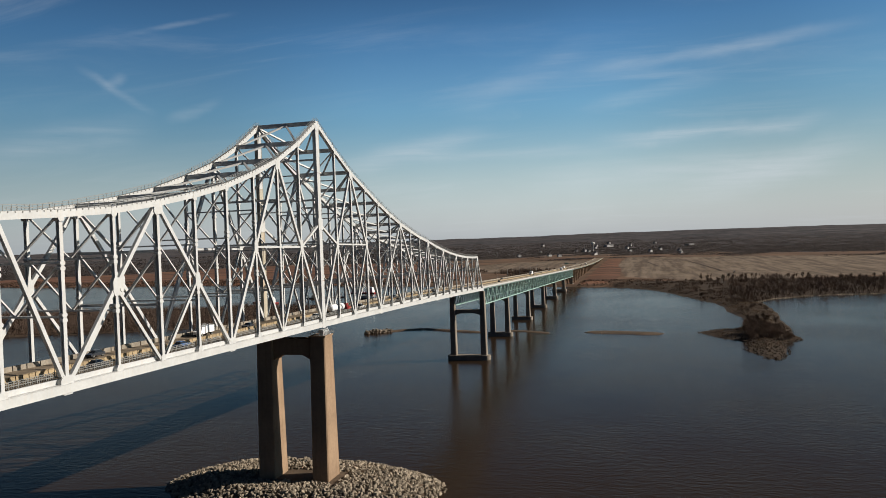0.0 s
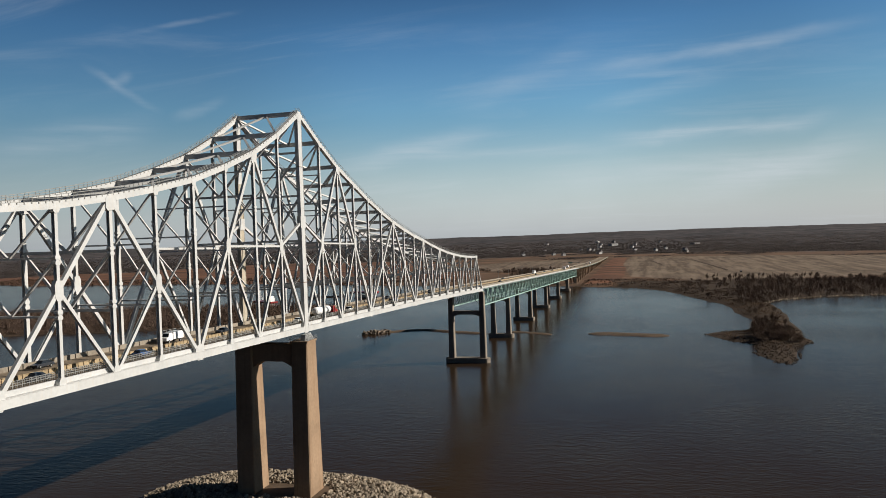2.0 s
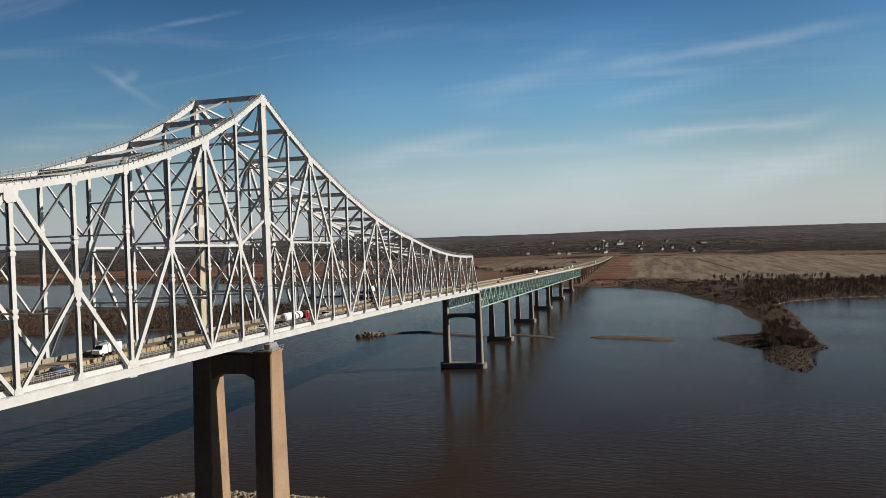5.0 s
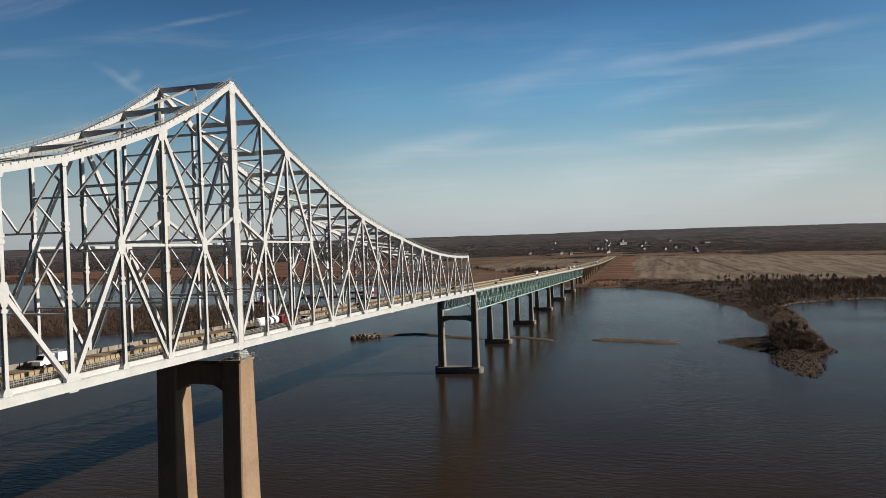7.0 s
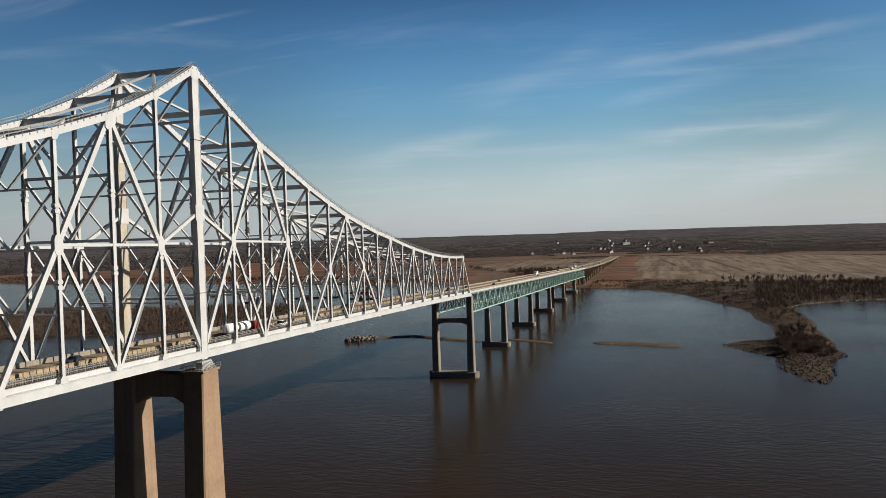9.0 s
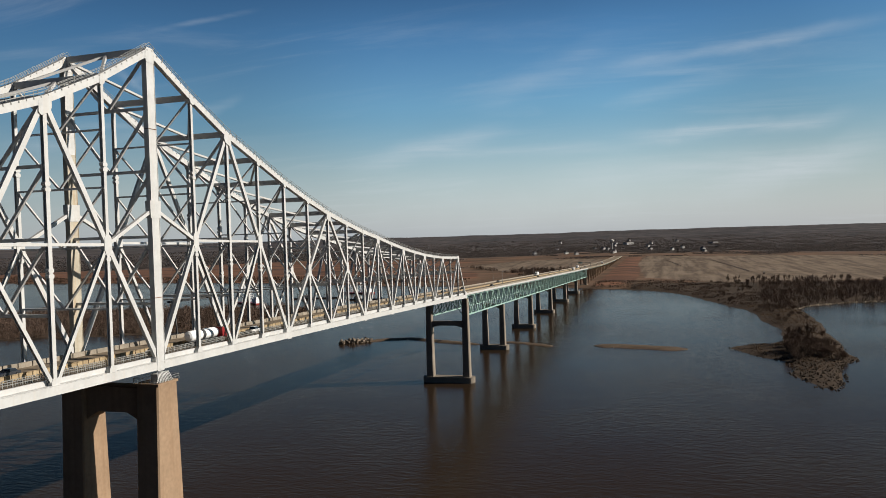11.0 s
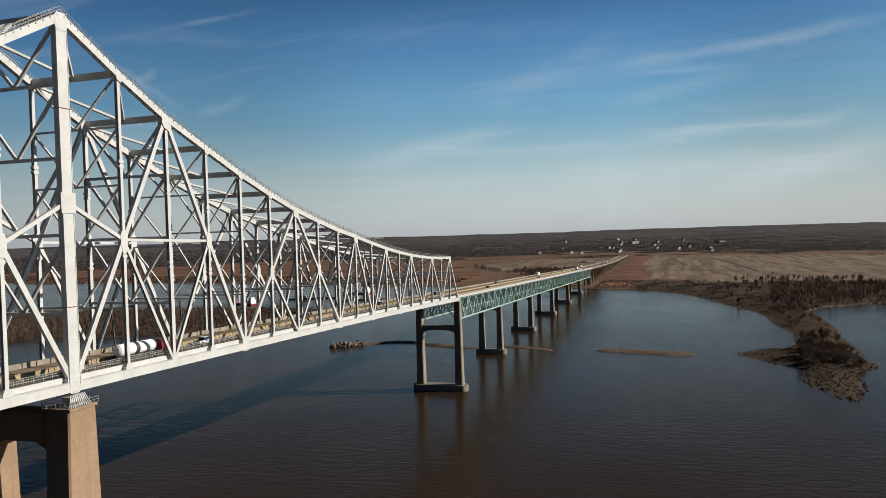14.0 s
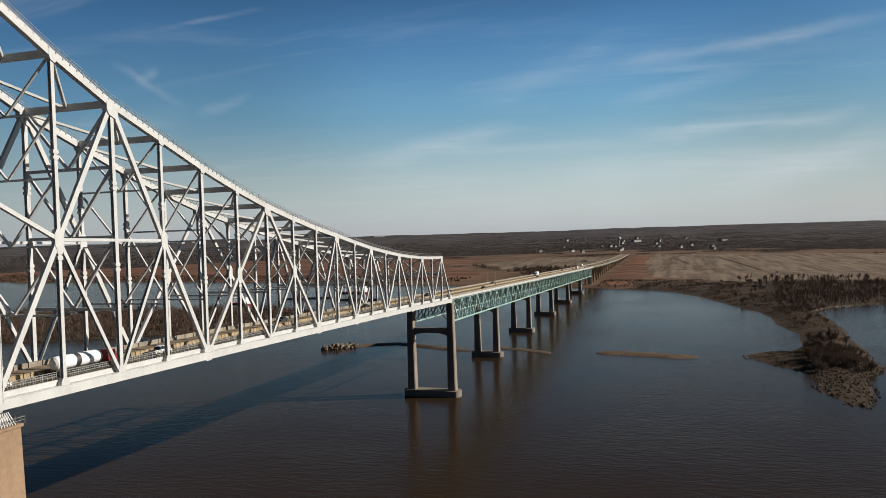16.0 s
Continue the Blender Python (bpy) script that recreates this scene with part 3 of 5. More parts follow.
def side_truss(x):
    out = 1 if x > CX else -1
    for s in range(S0, S1):
        # chords, one length a panel
        if s + 1 <= 17:
            a, b = node(x, s, "u"), node(x, s + 1, "u")
            dep = 1.4 if s < 9 else 1.2
            ch = bpart("top_chord", Shape().bar(a, b, 1.05, dep, (1, 0, 0)))
            rail = Shape()
            lift = Vector((0, 0, dep / 2))
            for side_x in (-0.48, 0.48):
                o = Vector((side_x, 0, 0)) + lift
                for hgt in (0.55, 1.1):
                    rail.bar(a + o + Vector((0, 0, hgt)), b + o + Vector((0, 0, hgt)), 0.07, 0.07)
                for k in range(5):
                    q = a.lerp(b, (k + 0.5) / 5) + o
                    rail.bar(q, q + Vector((0, 0, 1.1)), 0.07, 0.07)
            part("handrail", rail, M_RAIL, ch, "thin grey walkway handrail")
            up = Vector((0, 0, dep / 2 + 0.05))
            for k in range(9):
                q = a.lerp(b, (k + 0.5) / 9) + lift
                for side_x in (-0.56, 0.56):
                    br = Shape().box((q.x + side_x - 0.05, q.y - 0.10, q.z - 0.30), (q.x + side_x + 0.05, q.y + 0.10, q.z + 0.02))
                    part("bracket", br, M_RAIL, ch)
            part("walkway", Shape().bar(a + up, b + up, 0.86, 0.06), M_RAIL, ch, "grey steel walkway grating")
        a, b = node(x, s, "l") - Vector((0, 0, 1.34)), node(x, s + 1, "l") - Vector((0, 0, 1.34))
        bpart("bottom_chord", Shape().bar(a, b, 0.95, 1.56).bar(a + Vector((0, 0, .81)), b + Vector((0, 0, .81)), 1.14, 0.10).bar(a - Vector((0, 0, .81)), b - Vector((0, 0, .81)), 1.14, 0.10))
    # upright members
    for s in range(S0, S1):
        if s == S1:
            continue
        a, b = node(x, s, "l") - Vector((0, 0, 1.1)), node(x, s, "u")
        if s == 0:
            post = Shape().bar(a - Vector((0, 0, 1.2)), b, 1.0, 2.4, (1, 0, 0))
            if x < CX:
                cut_z = Vector((x, 0, 97.0))
                post = Shape().bar(cut_z, b, 1.0, 2.4, (1, 0, 0))
                bpart("tower_post_base", Shape().bar(a - Vector((0, 0, 1.2)), cut_z, 1.0, 2.4, (1, 0, 0)), M_CREAM, "cream tower post streaked with rust")
            tp = bpart("tower_post", post, label="broad white riveted tower post")
            for dy in (-1.2, 1.2):
                for zz in (66.0, 84.0, 101.0):
                    if x > CX and dy > 0:
                        part("seam", Shape().box((x - .54, -1.28, zz), (x + .60, 1.28, zz + .12)), M_RUST, tp, "thin rust seam across the post")
                part("cover_plate", Shape().bar(a + Vector((0, dy, 0)), b + Vector((0, dy, 0)), 1.16, 0.12), M_WHITE if x > CX else M_CREAM, tp)
            continue
        wide = 0.84 if s % 2 == 0 else 0.72
        if s > 8:
            wide = 0.68
        v = bpart("vertical", Shape().hbar(a, b, 0.72, wide, (1, 0, 0), 0.12))
        ln = b.z - a.z
        for fr in ((0.40, 0.70) if ln > 26 else (0.5,)):
            zc = a.z + ln * fr
            sp = Shape()
            for dz in (-0.5, 0.5):
                c = Vector((x, s * P, zc + dz))
                pts = []
                for k in range(8):
                    an = math.pi * (k + 0.5) / 4
                    pts.append((c.x, c.y + math.copysign(abs(math.cos(an)) ** 0.5, math.cos(an)) * 0.64, c.z + math.sin(an) * 0.44))
                sp.prism(pts, (1, 0, 0), 0.86)
            part("splice_plate", sp, M_WHITE, v)
    # diagonals: a main zigzag, halved by half-length struts in the tall panels
    zig = []
    for u in MAIN_UP:
        for d in (-1, 1):
            if abs(u) <= 8 or u == -10:
                tgt = u + 2 * d
            else:
                tgt = u + d
            if tgt in LOWS:
                zig.append((u, tgt))
    zig += [(-9, -8)]
    zig = [q for q in zig if not (q[0] == -10 or q == (9, 8.5))] + [(-9, -10), (-11, -10), (-11, -12)]
    for u, l in zig:
        a, b = node(x, u, "u"), foot(x, l)
        n = "end_post" if (u, l) == (17, 18) else "diagonal"
        th = 0.98 if abs(u) <= 2 else (0.86 if abs(u) < 8 else 0.76)
        bpart(n, Shape().bar(a, b, 0.68, th))
        if abs(u - l) == 2:
            mid_s = (u + l) // 2
            c = (a + b) / 2
            # half-length strut to the lower joint under the upper joint
            bpart("sub_diagonal", Shape().hbar(c, foot(x, u), 0.62, 0.68, (1, 0, 0), 0.12))
            bpart("gusset_plate", gusset(x, (c.y, c.z), 1.95, 3.6))
    for s in range(S0, S1 + 1):
        if s <= 17:
            big = s in MAIN_UP or s == 0
            tilt = 0
            if S0 < s < 17:
                tilt = (TOP[s + 1] - TOP[s - 1]) / (2 * P) if s else 0
            bpart("gusset_plate", gusset(x, (s * P, TOP[s] - (0.9 if big else 0.35)), 2.9 if big else 1.5, 3.1 if big else 2.0, tilt, 1.12))
        big = s in LOWS
        bpart("gusset_plate", gusset(x, (s * P, low(s) - 0.75), 3.2 if big else 1.8, 3.5 if big else 2.9, -0.025))
    # level struts beside the tower
    for d in (-1, 1):
        c1 = (node(x, 2 * d, "u") + foot(x, 0)) / 2
        c3 = (node(x, 2 * d, "u") + foot(x, 4 * d)) / 2
        bpart("tower_strut", Shape().bar(c1, c3, 0.6, 0.55))
        bpart("tower_strut", Shape().bar(c1, (x, 0, 84.6), 0.7, 0.7))
    bpart("gusset_plate", Shape().prism([(x, -1.6, 82.6), (x, 1.6, 82.6), (x, 1.7, 86.2), (x, -1.7, 86.2)], (1, 0, 0), 1.24))


side_truss(XN)
side_truss(XF)

# cross frames between the trusses, and the flat bracing of the upper chords
for s in range(S0, 18):
    y, zt, zl = s * P, TOP[s], low(s)
    a, b = Vector((XF, y, zt)), Vector((XN, y, zt))
    bpart("top_strut", Shape().bar(a + Vector((0, 0, .1)), b + Vector((0, 0, .1)), 0.7, 1.3, (0, 1, 0)))
    clear = zl + 11.5
    tall = zt - clear
    n = max(1, round(tall / 12.0))
    if tall > 2.5:
        for k in range(n):
            z1, z0 = zt - tall * (k / n) ** 1.08, zt - tall * ((k + 1) / n) ** 1.08
            thick = 0.6 if s in MAIN_UP or s == 0 else 0.36
            bpart("sway_strut", Shape().bar((XF, y, z0), (XN, y, z0), 0.45, thick, (0, 1, 0)))
            for xs in (XF, XN):
                bpart("sway_brace", Shape().bar((xs, y, z1), (CX, y, z0), 0.42, thick * 0.95, (0, 1, 0)))
    if s < 17:
        c, d = Vector((XF, y + P, TOP[s + 1])), Vector((XN, y + P, TOP[s + 1]))
        mid = (c + d) / 2
        bpart("top_brace", Shape().bar(a, mid, 0.55, 0.5))
        bpart("top_brace", Shape().bar(b, mid, 0.55, 0.5))
# portal at the end post
e0, e1 = node(XN, 17, "u"), node(XN, 18, "l")
for f in (0.0, 0.38):
    q = e0.lerp(e1, f)
    bpart("portal_strut", Shape().bar((XF, q.y, q.z), (XN, q.y, q.z), 0.7, 1.0, (0, 1, 0)))

# deck: floor beams, slab, parapets, railing, and the movable barrier on the road
for s in range(S0, S1 + 1):
    bpart("floor_beam", Shape().bar((XF, s * P, low(s) - 1.3), (XN, s * P, low(s) - 1.3), 0.6, 1.9, (0, 1, 0)))
for s in range(S0, S1):
    a, b = Vector((CX, s * P, road(s * P))), Vector((CX, (s + 1) * P, road((s + 1) * P)))
    sl = Shape().bar(a - Vector((0, 0, .15)), b - Vector((0, 0, .15)), 18.6, 0.3, (1, 0, 0), 0.02)
    slab = bpart("deck_slab", sl, M_DECK, "worn tan concrete roadway slab")
    for k in range(4):
        o = Vector((-7.5 + 5 * k, 0, -0.8))
        part("stringer", Shape().bar(a + o, b + o, 0.35, 1.0), M_WHITE, slab)
    # near edge: curb beam and open steel railing; far edge: solid concrete parapet
    for xs, side in ((XN - 0.82, 1), (XF + 0.82, -1)):
        o = Vector((xs - CX, 0, 0))
        bpart("curb_beam", Shape().bar(a + o + Vector((0, 0, -0.35)), b + o + Vector((0, 0, -0.35)), 0.5, 1.0), M_WHITE)
        if side == 1:
            rl = Shape()
            for hgt in (0.75, 1.15, 1.5):
                rl.bar(a + o + Vector((0, 0, hgt)), b + o + Vector((0, 0, hgt)), 0.12, 0.10)
            for k in range(28):
                q = a.lerp(b, (k + 0.5) / 28) + o
                rl.bar(q + Vector((0, 0, .35)), q + Vector((0, 0, 1.5)), 0.10, 0.16 if k % 4 == 0 else 0.07)
            bpart("railing", rl, M_RAIL, "grey steel bridge railing")
    for k in range(4):
        q0, q1 = a.lerp(b, (k + 0.04) / 4), a.lerp(b, (k + 0.96) / 4)
        o = Vector((XF + 1.9 - CX, 0, 0.5))
        bpart("parapet_panel", Shape().bar(q0 + o, q1 + o, 0.35, 1.0), M_CONC, "weathered concrete parapet panel")


def barrier_block():
    """Cross section of a concrete road barrier, one block long."""
    sec = [(-.30, 0), (-.30, .10), (-.14, .32), (-.10, .86), (-.17, .92), (-.17, 1.02), (.17, 1.02), (.17, .92), (.10, .86), (.14, .32), (.30, .10), (.30, 0)]
    pts = [(x, 0, z) for x, z in sec]
    return Shape().prism(pts, (0, 1, 0), 1.3).mesh("barrier_block", M_BARR)


blk = barrier_block()
barrier = thing("movable_barrier", (3.2, 0, road(0)), "row of tan concrete barrier blocks along the roadway", "barrier")
yb = -165.0
while yb < Y_END + 20:
    ob = new("barrier_block", blk)
    ob.parent = barrier
    ob.location = (0, yb, road(yb) + 0.004 - road(0))
    ob.rotation_euler = (math.atan2(road(yb + 1) - road(yb - 1), 2), 0, 0)
    yb += 1.5


# ---------- piers ----------
def column(sh, x, y, z0, z1, w0, d0, w1, d1, ch=0.5, n=6):
    """A tapered column with chamfered corners."""
    rings = []
    for z, w, d in ((z0, w0, d0), (z1, w1, d1)):
        for a, b in ((-1, -1), (1, -1), (1, 1), (-1, 1)):
            p = [(a * w / 2 - a * ch, b * d / 2), (a * w / 2, b * d / 2 - b * ch)]
            if a * b > 0:
                p.reverse()
            p = p if (a, b) in ((-1, -1), (1, 1)) else p
            rings.append([(x + q[0], y + q[1], z) for q in p])
    lo = [q for r in rings[:4] for q in r]
    hi = [q for r in rings[4:] for q in r]
    for lst in (lo, hi):
        cx, cy = x, y
        lst.sort(key=lambda q: math.atan2(q[1] - cy, q[0] - cx))
    k = 8
    return sh.add(lo + hi, [(i, (i + 1) % k, (i + 1) % k + k, i + k) for i in range(k)] + [tuple(range(k - 1, -1, -1)), tuple(range(k, 2 * k))])


def arch_beam(x0, x1, y, zt, dep, d, rise):
    """A cross beam with a shallow arched soffit."""
    pts = [(x0, y, zt), (x0, y, zt - dep - rise)]
    for k in range(9):
        f = k / 8
        e = min(f, 1 - f) / 0.22
        pts.append((x0 + (x1 - x0) * f, y, zt - dep - rise * max(0, 1 - e)))
    pts += [(x1, y, zt)]
    clean = [pts[0]] + [p for i, p in enumerate(pts[1:], 1) if (Vector(p) - Vector(pts[i - 1])).length > 0.01]
    return Shape().prism(clean, (0, 1, 0), d)


def tower_pier():
    p = thing("tower_pier", (CX, 0, WATER), "tall brown-stained concrete tower pier with two legs", "bridge pier")
    zt = 48.0 - WATER
    for x, w in ((10.05, 5.6), (-8.85, 5.9)):
        part("leg", column(Shape(), 0, 0.2, 3.6, zt, w, 9.4, w - 0.3, 6.4, 0.3), M_PIER, p).location = (x - CX, 0, 0)
        out = 1 if x > 0 else -1
        cap = part("cap", Shape().box((-2.9, -3.05, zt + 0.004), (2.9, 3.45, zt + 0.5)), M_PIER, p)
        cap.location = (x - CX, 0, 0)
        bx = (XN if x > 0 else XF) - x
        be = Shape().box((bx - 0.9, -1.7, zt + 0.5), (bx + 0.7, 1.7, zt + 2.3)).box((bx - 1.1, -2.2, zt + 0.5), (bx + 0.95, 2.2, zt + 0.75))
        bob = part("bearing", be, M_WHITE, p, "white steel bearing with ribs")
        bob.location = (x - CX, 0, 0)
        for k in range(10):
            yy = -2.3 + 4.6 * k / 9
            part("rib", Shape().bar((bx + 1.5 * out, yy, zt + 0.5), (bx + 0.75 * out, yy * 0.72, zt + 2.6), 0.14, 0.14), M_WHITE, bob)
        rl = Shape()
        for h in (0.6, 1.1):
            for (ax, ay), (bx2, by) in (((-3, -3.2), (3, -3.2)), ((3, -3.2), (3, 3.6)), ((3, 3.6), (-3, 3.6)), ((-3, 3.6), (-3, -3.2))):
                rl.bar((ax, ay, zt + 0.5 + h), (bx2, by, zt + 0.5 + h), 0.07, 0.07, (0, 0, 1) if ax != bx2 else (1, 0, 0))
        for k in range(7):
            for sy in (-3.2, 3.6):
                rl.bar((-3 + k, sy, zt + 0.5), (-3 + k, sy, zt + 1.6), 0.07, 0.07)
        part("handrail", rl, M_RAIL, cap)
    part("crossbeam", arch_beam(-6.2 - CX, 7.5 - CX, 0.2, zt - 0.6, 5.2, 4.6, 1.9), M_PIER, p)
    part("footing", column(Shape(), 0, 0.2, -1.0, 3.6, 31, 12.5, 30, 11.6, 2.5), M_PIER, p)
    return p


tower_pier()


def river_pier(y, zt, top_truss, half, foot_half):
    p = thing("river_pier", (CX, y, WATER), "grey-brown concrete two-legged pier on a wide footing", "bridge pier", "piers across the river")
    h = zt - WATER
    for sg in (-1, 1):
        part("leg", column(Shape(), 0, 0, 2.6, h, 4.0, 4.4, 3.1, 3.2, 0.35), M_PIER_GREY, p).location = (sg * half, 0, 0)
    part("crossbeam", arch_beam(-half + 1.2, half - 1.2, 0, h - top_truss, 2.4, 2.6, 1.4), M_PIER_GREY, p)
    ft = Shape()
    pts = []
    L, D = foot_half - 2.5, 3.6
    for k in range(9):
        a = -math.pi / 2 + math.pi * k / 8
        pts.append((L + math.cos(a) * D * 0.7, math.sin(a) * D))
    pts += [(-q[0], -q[1]) for q in pts]
    n = len(pts)
    ft.add([(q[0], q[1], -1.5) for q in pts] + [(q[0], q[1], 3.0) for q in pts], [(i, (i + 1) % n, (i + 1) % n + n, i + n) for i in range(n)] + [tuple(range(n - 1, -1, -1)), tuple(range(n, 2 * n))])
    part("footing", ft, M_PIER_GREY, p)


TD = 10.6      # depth of the approach trusses
river_pier(Y_END, low(18) - 2.6, 11.9, 10.1, 14.3)
for k in range(1, NSPAN):
    yk = Y_END + SPAN * k
    river_pier(yk, road(yk) - 1.2 - TD - 0.8, 0.3, 6.0, 10.2)


# ---------- approach spans ----------
def approach_span(k):
    y0, y1 = Y_END + SPAN * k, Y_END + SPAN * (k + 1)
    g = thing("approach_span", (CX, y0, road(y0)), "green painted steel deck truss span under a concrete road", "bridge span", "approach spans")
    off = -Vector((CX, y0, road(y0)))

    def gp(name, sh, m, label=""):
        o = part(name, sh, m, g, label)
        o.location = off
        return o
    nv = 7
    yy = [y0 + 0.6 + (SPAN - 1.2) * i / (2 * nv) for i in range(2 * nv + 1)]
    for x in (CX - 9.0, CX + 9.0):
        t = [Vector((x, q, road(q) - 1.5)) for q in yy]
        b = [Vector((x, q, road(q) - 1.5 - TD)) for q in yy]
        gp("top_chord", Shape().bar(t[0], t[-1], 0.6, 0.8), M_GREEN)
        gp("bottom_chord", Shape().bar(b[0], b[-1], 0.6, 0.7), M_GREEN)
        for i in range(2 * nv):
            a, c = (b[i], t[i + 1]) if i % 2 == 0 else (t[i], b[i + 1])
            gp("diagonal", Shape().bar(a, c, 0.5, 0.62), M_GREEN)
        for i in range(1, 2 * nv, 2):
            gp("vertical", Shape().bar(t[i], b[i], 0.4, 0.32), M_GREEN)
    for i in range(0, 2 * nv + 1):
        z = road(yy[i]) - 1.5
        gp("cross_frame", Shape().bar((CX - 9, yy[i], z - TD), (CX + 9, yy[i], z - TD), 0.4, 0.4).bar((CX - 9, yy[i], z - TD), (CX, yy[i], z), 0.35, 0.35, (0, 1, 0)).bar((CX + 9, yy[i], z - TD), (CX, yy[i], z), 0.35, 0.35, (0, 1, 0)), M_GREEN)
    a, b = Vector((CX, y0, road(y0))), Vector((CX, y1, road(y1)))
    gp("deck_slab", Shape().bar(a - Vector((0, 0, .4)), b - Vector((0, 0, .4)), 20.6, 0.8, (1, 0, 0), 0.03), M_DECK)
    for x in (-10.1, 10.1):
        o = Vector((x, 0, 0.45))
        gp("parapet", Shape().bar(a + o, b + o, 0.35, 0.95, (1, 0, 0), 0.03), M_CONC, "pale concrete road parapet")
        gp("fascia_girder", Shape().bar(a + Vector((x * 1.028, 0, -.55)), b + Vector((x * 1.028, 0, -.55)), 0.2, 1.1, (1, 0, 0), 0.03), M_WHITE)
    o = Vector((0.6, 0, 0.4))
    gp("median_barrier", Shape().bar(a + o, b + o, 0.5, 0.8, (1, 0, 0), 0.03), M_BARR)


for k in range(NSPAN):
    approach_span(k)

# ---------- viaduct on land ----------
NV, VL = 26, 36.0


def viaduct_bay(k):
    y0, y1 = Y_SHORE + VL * k, Y_SHORE + VL * (k + 1)
    g = thing("viaduct_bay", (CX, y0, road(y0)), "concrete viaduct bay on a column bent carrying the road", "bridge span", "viaduct bays")
    off = -Vector((CX, y0, road(y0)))
    a, b = Vector((CX, y0, road(y0))), Vector((CX, y1, road(y1)))

    def gp(name, sh, m):
        o = part(name, sh, m, g)
        o.location = off
    gp("deck_slab", Shape().bar(a - Vector((0, 0, .4)), b - Vector((0, 0, .4)), 20.6, 0.8, (1, 0, 0), 0.03), M_DECK)
    for x in (-10.1, 10.1):
        o = Vector((x, 0, 0.45))
        gp("parapet", Shape().bar(a + o, b + o, 0.35, 0.95, (1, 0, 0), 0.03), M_CONC)
    for x in (-8, -4, 0, 4, 8):
        o = Vector((x, 0, -1.5))
        gp("girder", Shape().bar(a + o, b + o, 0.5, 1.3, (1, 0, 0), 0.1), M_GREEN)
    z = road(y0) - 2.2
    if z > 3.5:
        gp("cap_beam", Shape().box((CX - 10, y0 - 0.9, z - 1.6), (CX + 10, y0 + 0.9, z - 0.01)), M_PIER)
        for x in (-8, 0, 8):
            gp("column", Shape().box((CX + x - 0.8, y0 - 0.8, -2.5), (CX + x + 0.8, y0 + 0.8, z - 1.61)), M_PIER)


for k in range(NV):
    viaduct_bay(k)
river_pier(Y_SHORE, road(Y_SHORE) - 2.8, 1.0, 6.0, 10.2)

# ---------- stones, bars ----------


def stone(r, seed):
    """A broken stone: a low-cut lump with flat faces."""
    rs = random.Random(seed)
    phi = (1 + 5 ** 0.5) / 2
    vs = [(-1, phi, 0), (1, phi, 0), (-1, -phi, 0), (1, -phi, 0), (0, -1, phi), (0, 1, phi), (0, -1, -phi), (0, 1, -phi), (phi, 0, -1), (phi, 0, 1), (-phi, 0, -1), (-phi, 0, 1)]
    fs = [(0, 11, 5), (0, 5, 1), (0, 1, 7), (0, 7, 10), (0, 10, 11), (1, 5, 9), (5, 11, 4), (11, 10, 2), (10, 7, 6), (7, 1, 8), (3, 9, 4), (3, 4, 2), (3, 2, 6), (3, 6, 8), (3, 8, 9), (4, 9, 5), (2, 4, 11), (6, 2, 10), (8, 6, 7), (9, 8, 1)]
    sx, sy, sz = rs.uniform(.75, 1.3), rs.uniform(.6, 1.05), rs.uniform(.45, .8)
    return [(Vector((x * sx, y * sy, z * sz)) / 1.9 * rs.uniform(.72, 1.2) * r) for x, y, z in vs], fs


STONES = [stone(1.0, k) for k in range(10)]


def stone_meshes(material):
    return [Shape().add(v, f).mesh("stone", material) for v, f in STONES]


def stone_bed(name, label, spots, material, category="stones", singles=0, pick=None):
    """Loose stones on a bed; the chosen ones single, the rest joined."""
    bed = thing(name, spots[0][:3], label, category)
    base = bed.location
    meshes = stone_meshes(material)
    rest, n = Shape(), 0
    rs = random.Random(5)
    for x, y, z, r in spots:
        k = rs.randrange(10)
        e = Euler((rs.uniform(0, 6), rs.uniform(0, 6), rs.uniform(0, 6)))
        if n < singles and (pick is None or pick(x, y)):
            ob = new("stone", meshes[k])
            ob.parent = bed
            ob.location = Vector((x, y, z)) - base
            ob.rotation_euler, ob.scale = e, (r, r, r)
            n += 1
        else:
            m = e.to_matrix()
            v, f = STONES[k]
            rest.add([m @ (p * r) + Vector((x, y, z)) - base for p in v], f)
    if rest.v:
        part("loose_stones", rest, material, bed, kind="stuff")
    return bed


def mound_height(x, y):
    q = ((abs(x - 1) / 47.0) ** 2.3 + (abs(y - 1.5) / 23.0) ** 2.3) ** (1 / 2.3)
    return -3.2 + 5.0 * max(0.0, min(1.0, (1.06 - q) / 0.36)) ** 0.8


mound = Shape()
NR, NA = 14, 60
for i in range(NR + 1):
    for j in range(NA):
        a = 2 * math.pi * j / NA
        rr = 1.15 * i / NR
        x = 1 + 47 * rr * math.copysign(abs(math.cos(a)) ** 0.87, math.cos(a))
        y = 1.5 + 23 * rr * math.copysign(abs(math.sin(a)) ** 0.87, math.sin(a))
        mound.v.append((x, y, mound_height(x, y)))
for i in range(NR):
    for j in range(NA):
        mound.f.append((i * NA + j, i * NA + (j + 1) % NA, (i + 1) * NA + (j + 1) % NA, (i + 1) * NA + j))
tagged(part("riprap_island", mound, M_SAND, smooth=True), "low artificial stone island round the tower pier", "island")
rs = random.Random(11)
spots = []
while len(spots) < 5200:
    x, y = rs.uniform(-50, 52), rs.uniform(-24, 27)
    z = mound_height(x, y)
    if z < -2.5 or (abs(x - .5) < 15.4 and abs(y - .2) < 6.2):
        continue
    spots.append((x, y, z + rs.uniform(0.0, 0.25), rs.uniform(0.45, 1.0)))
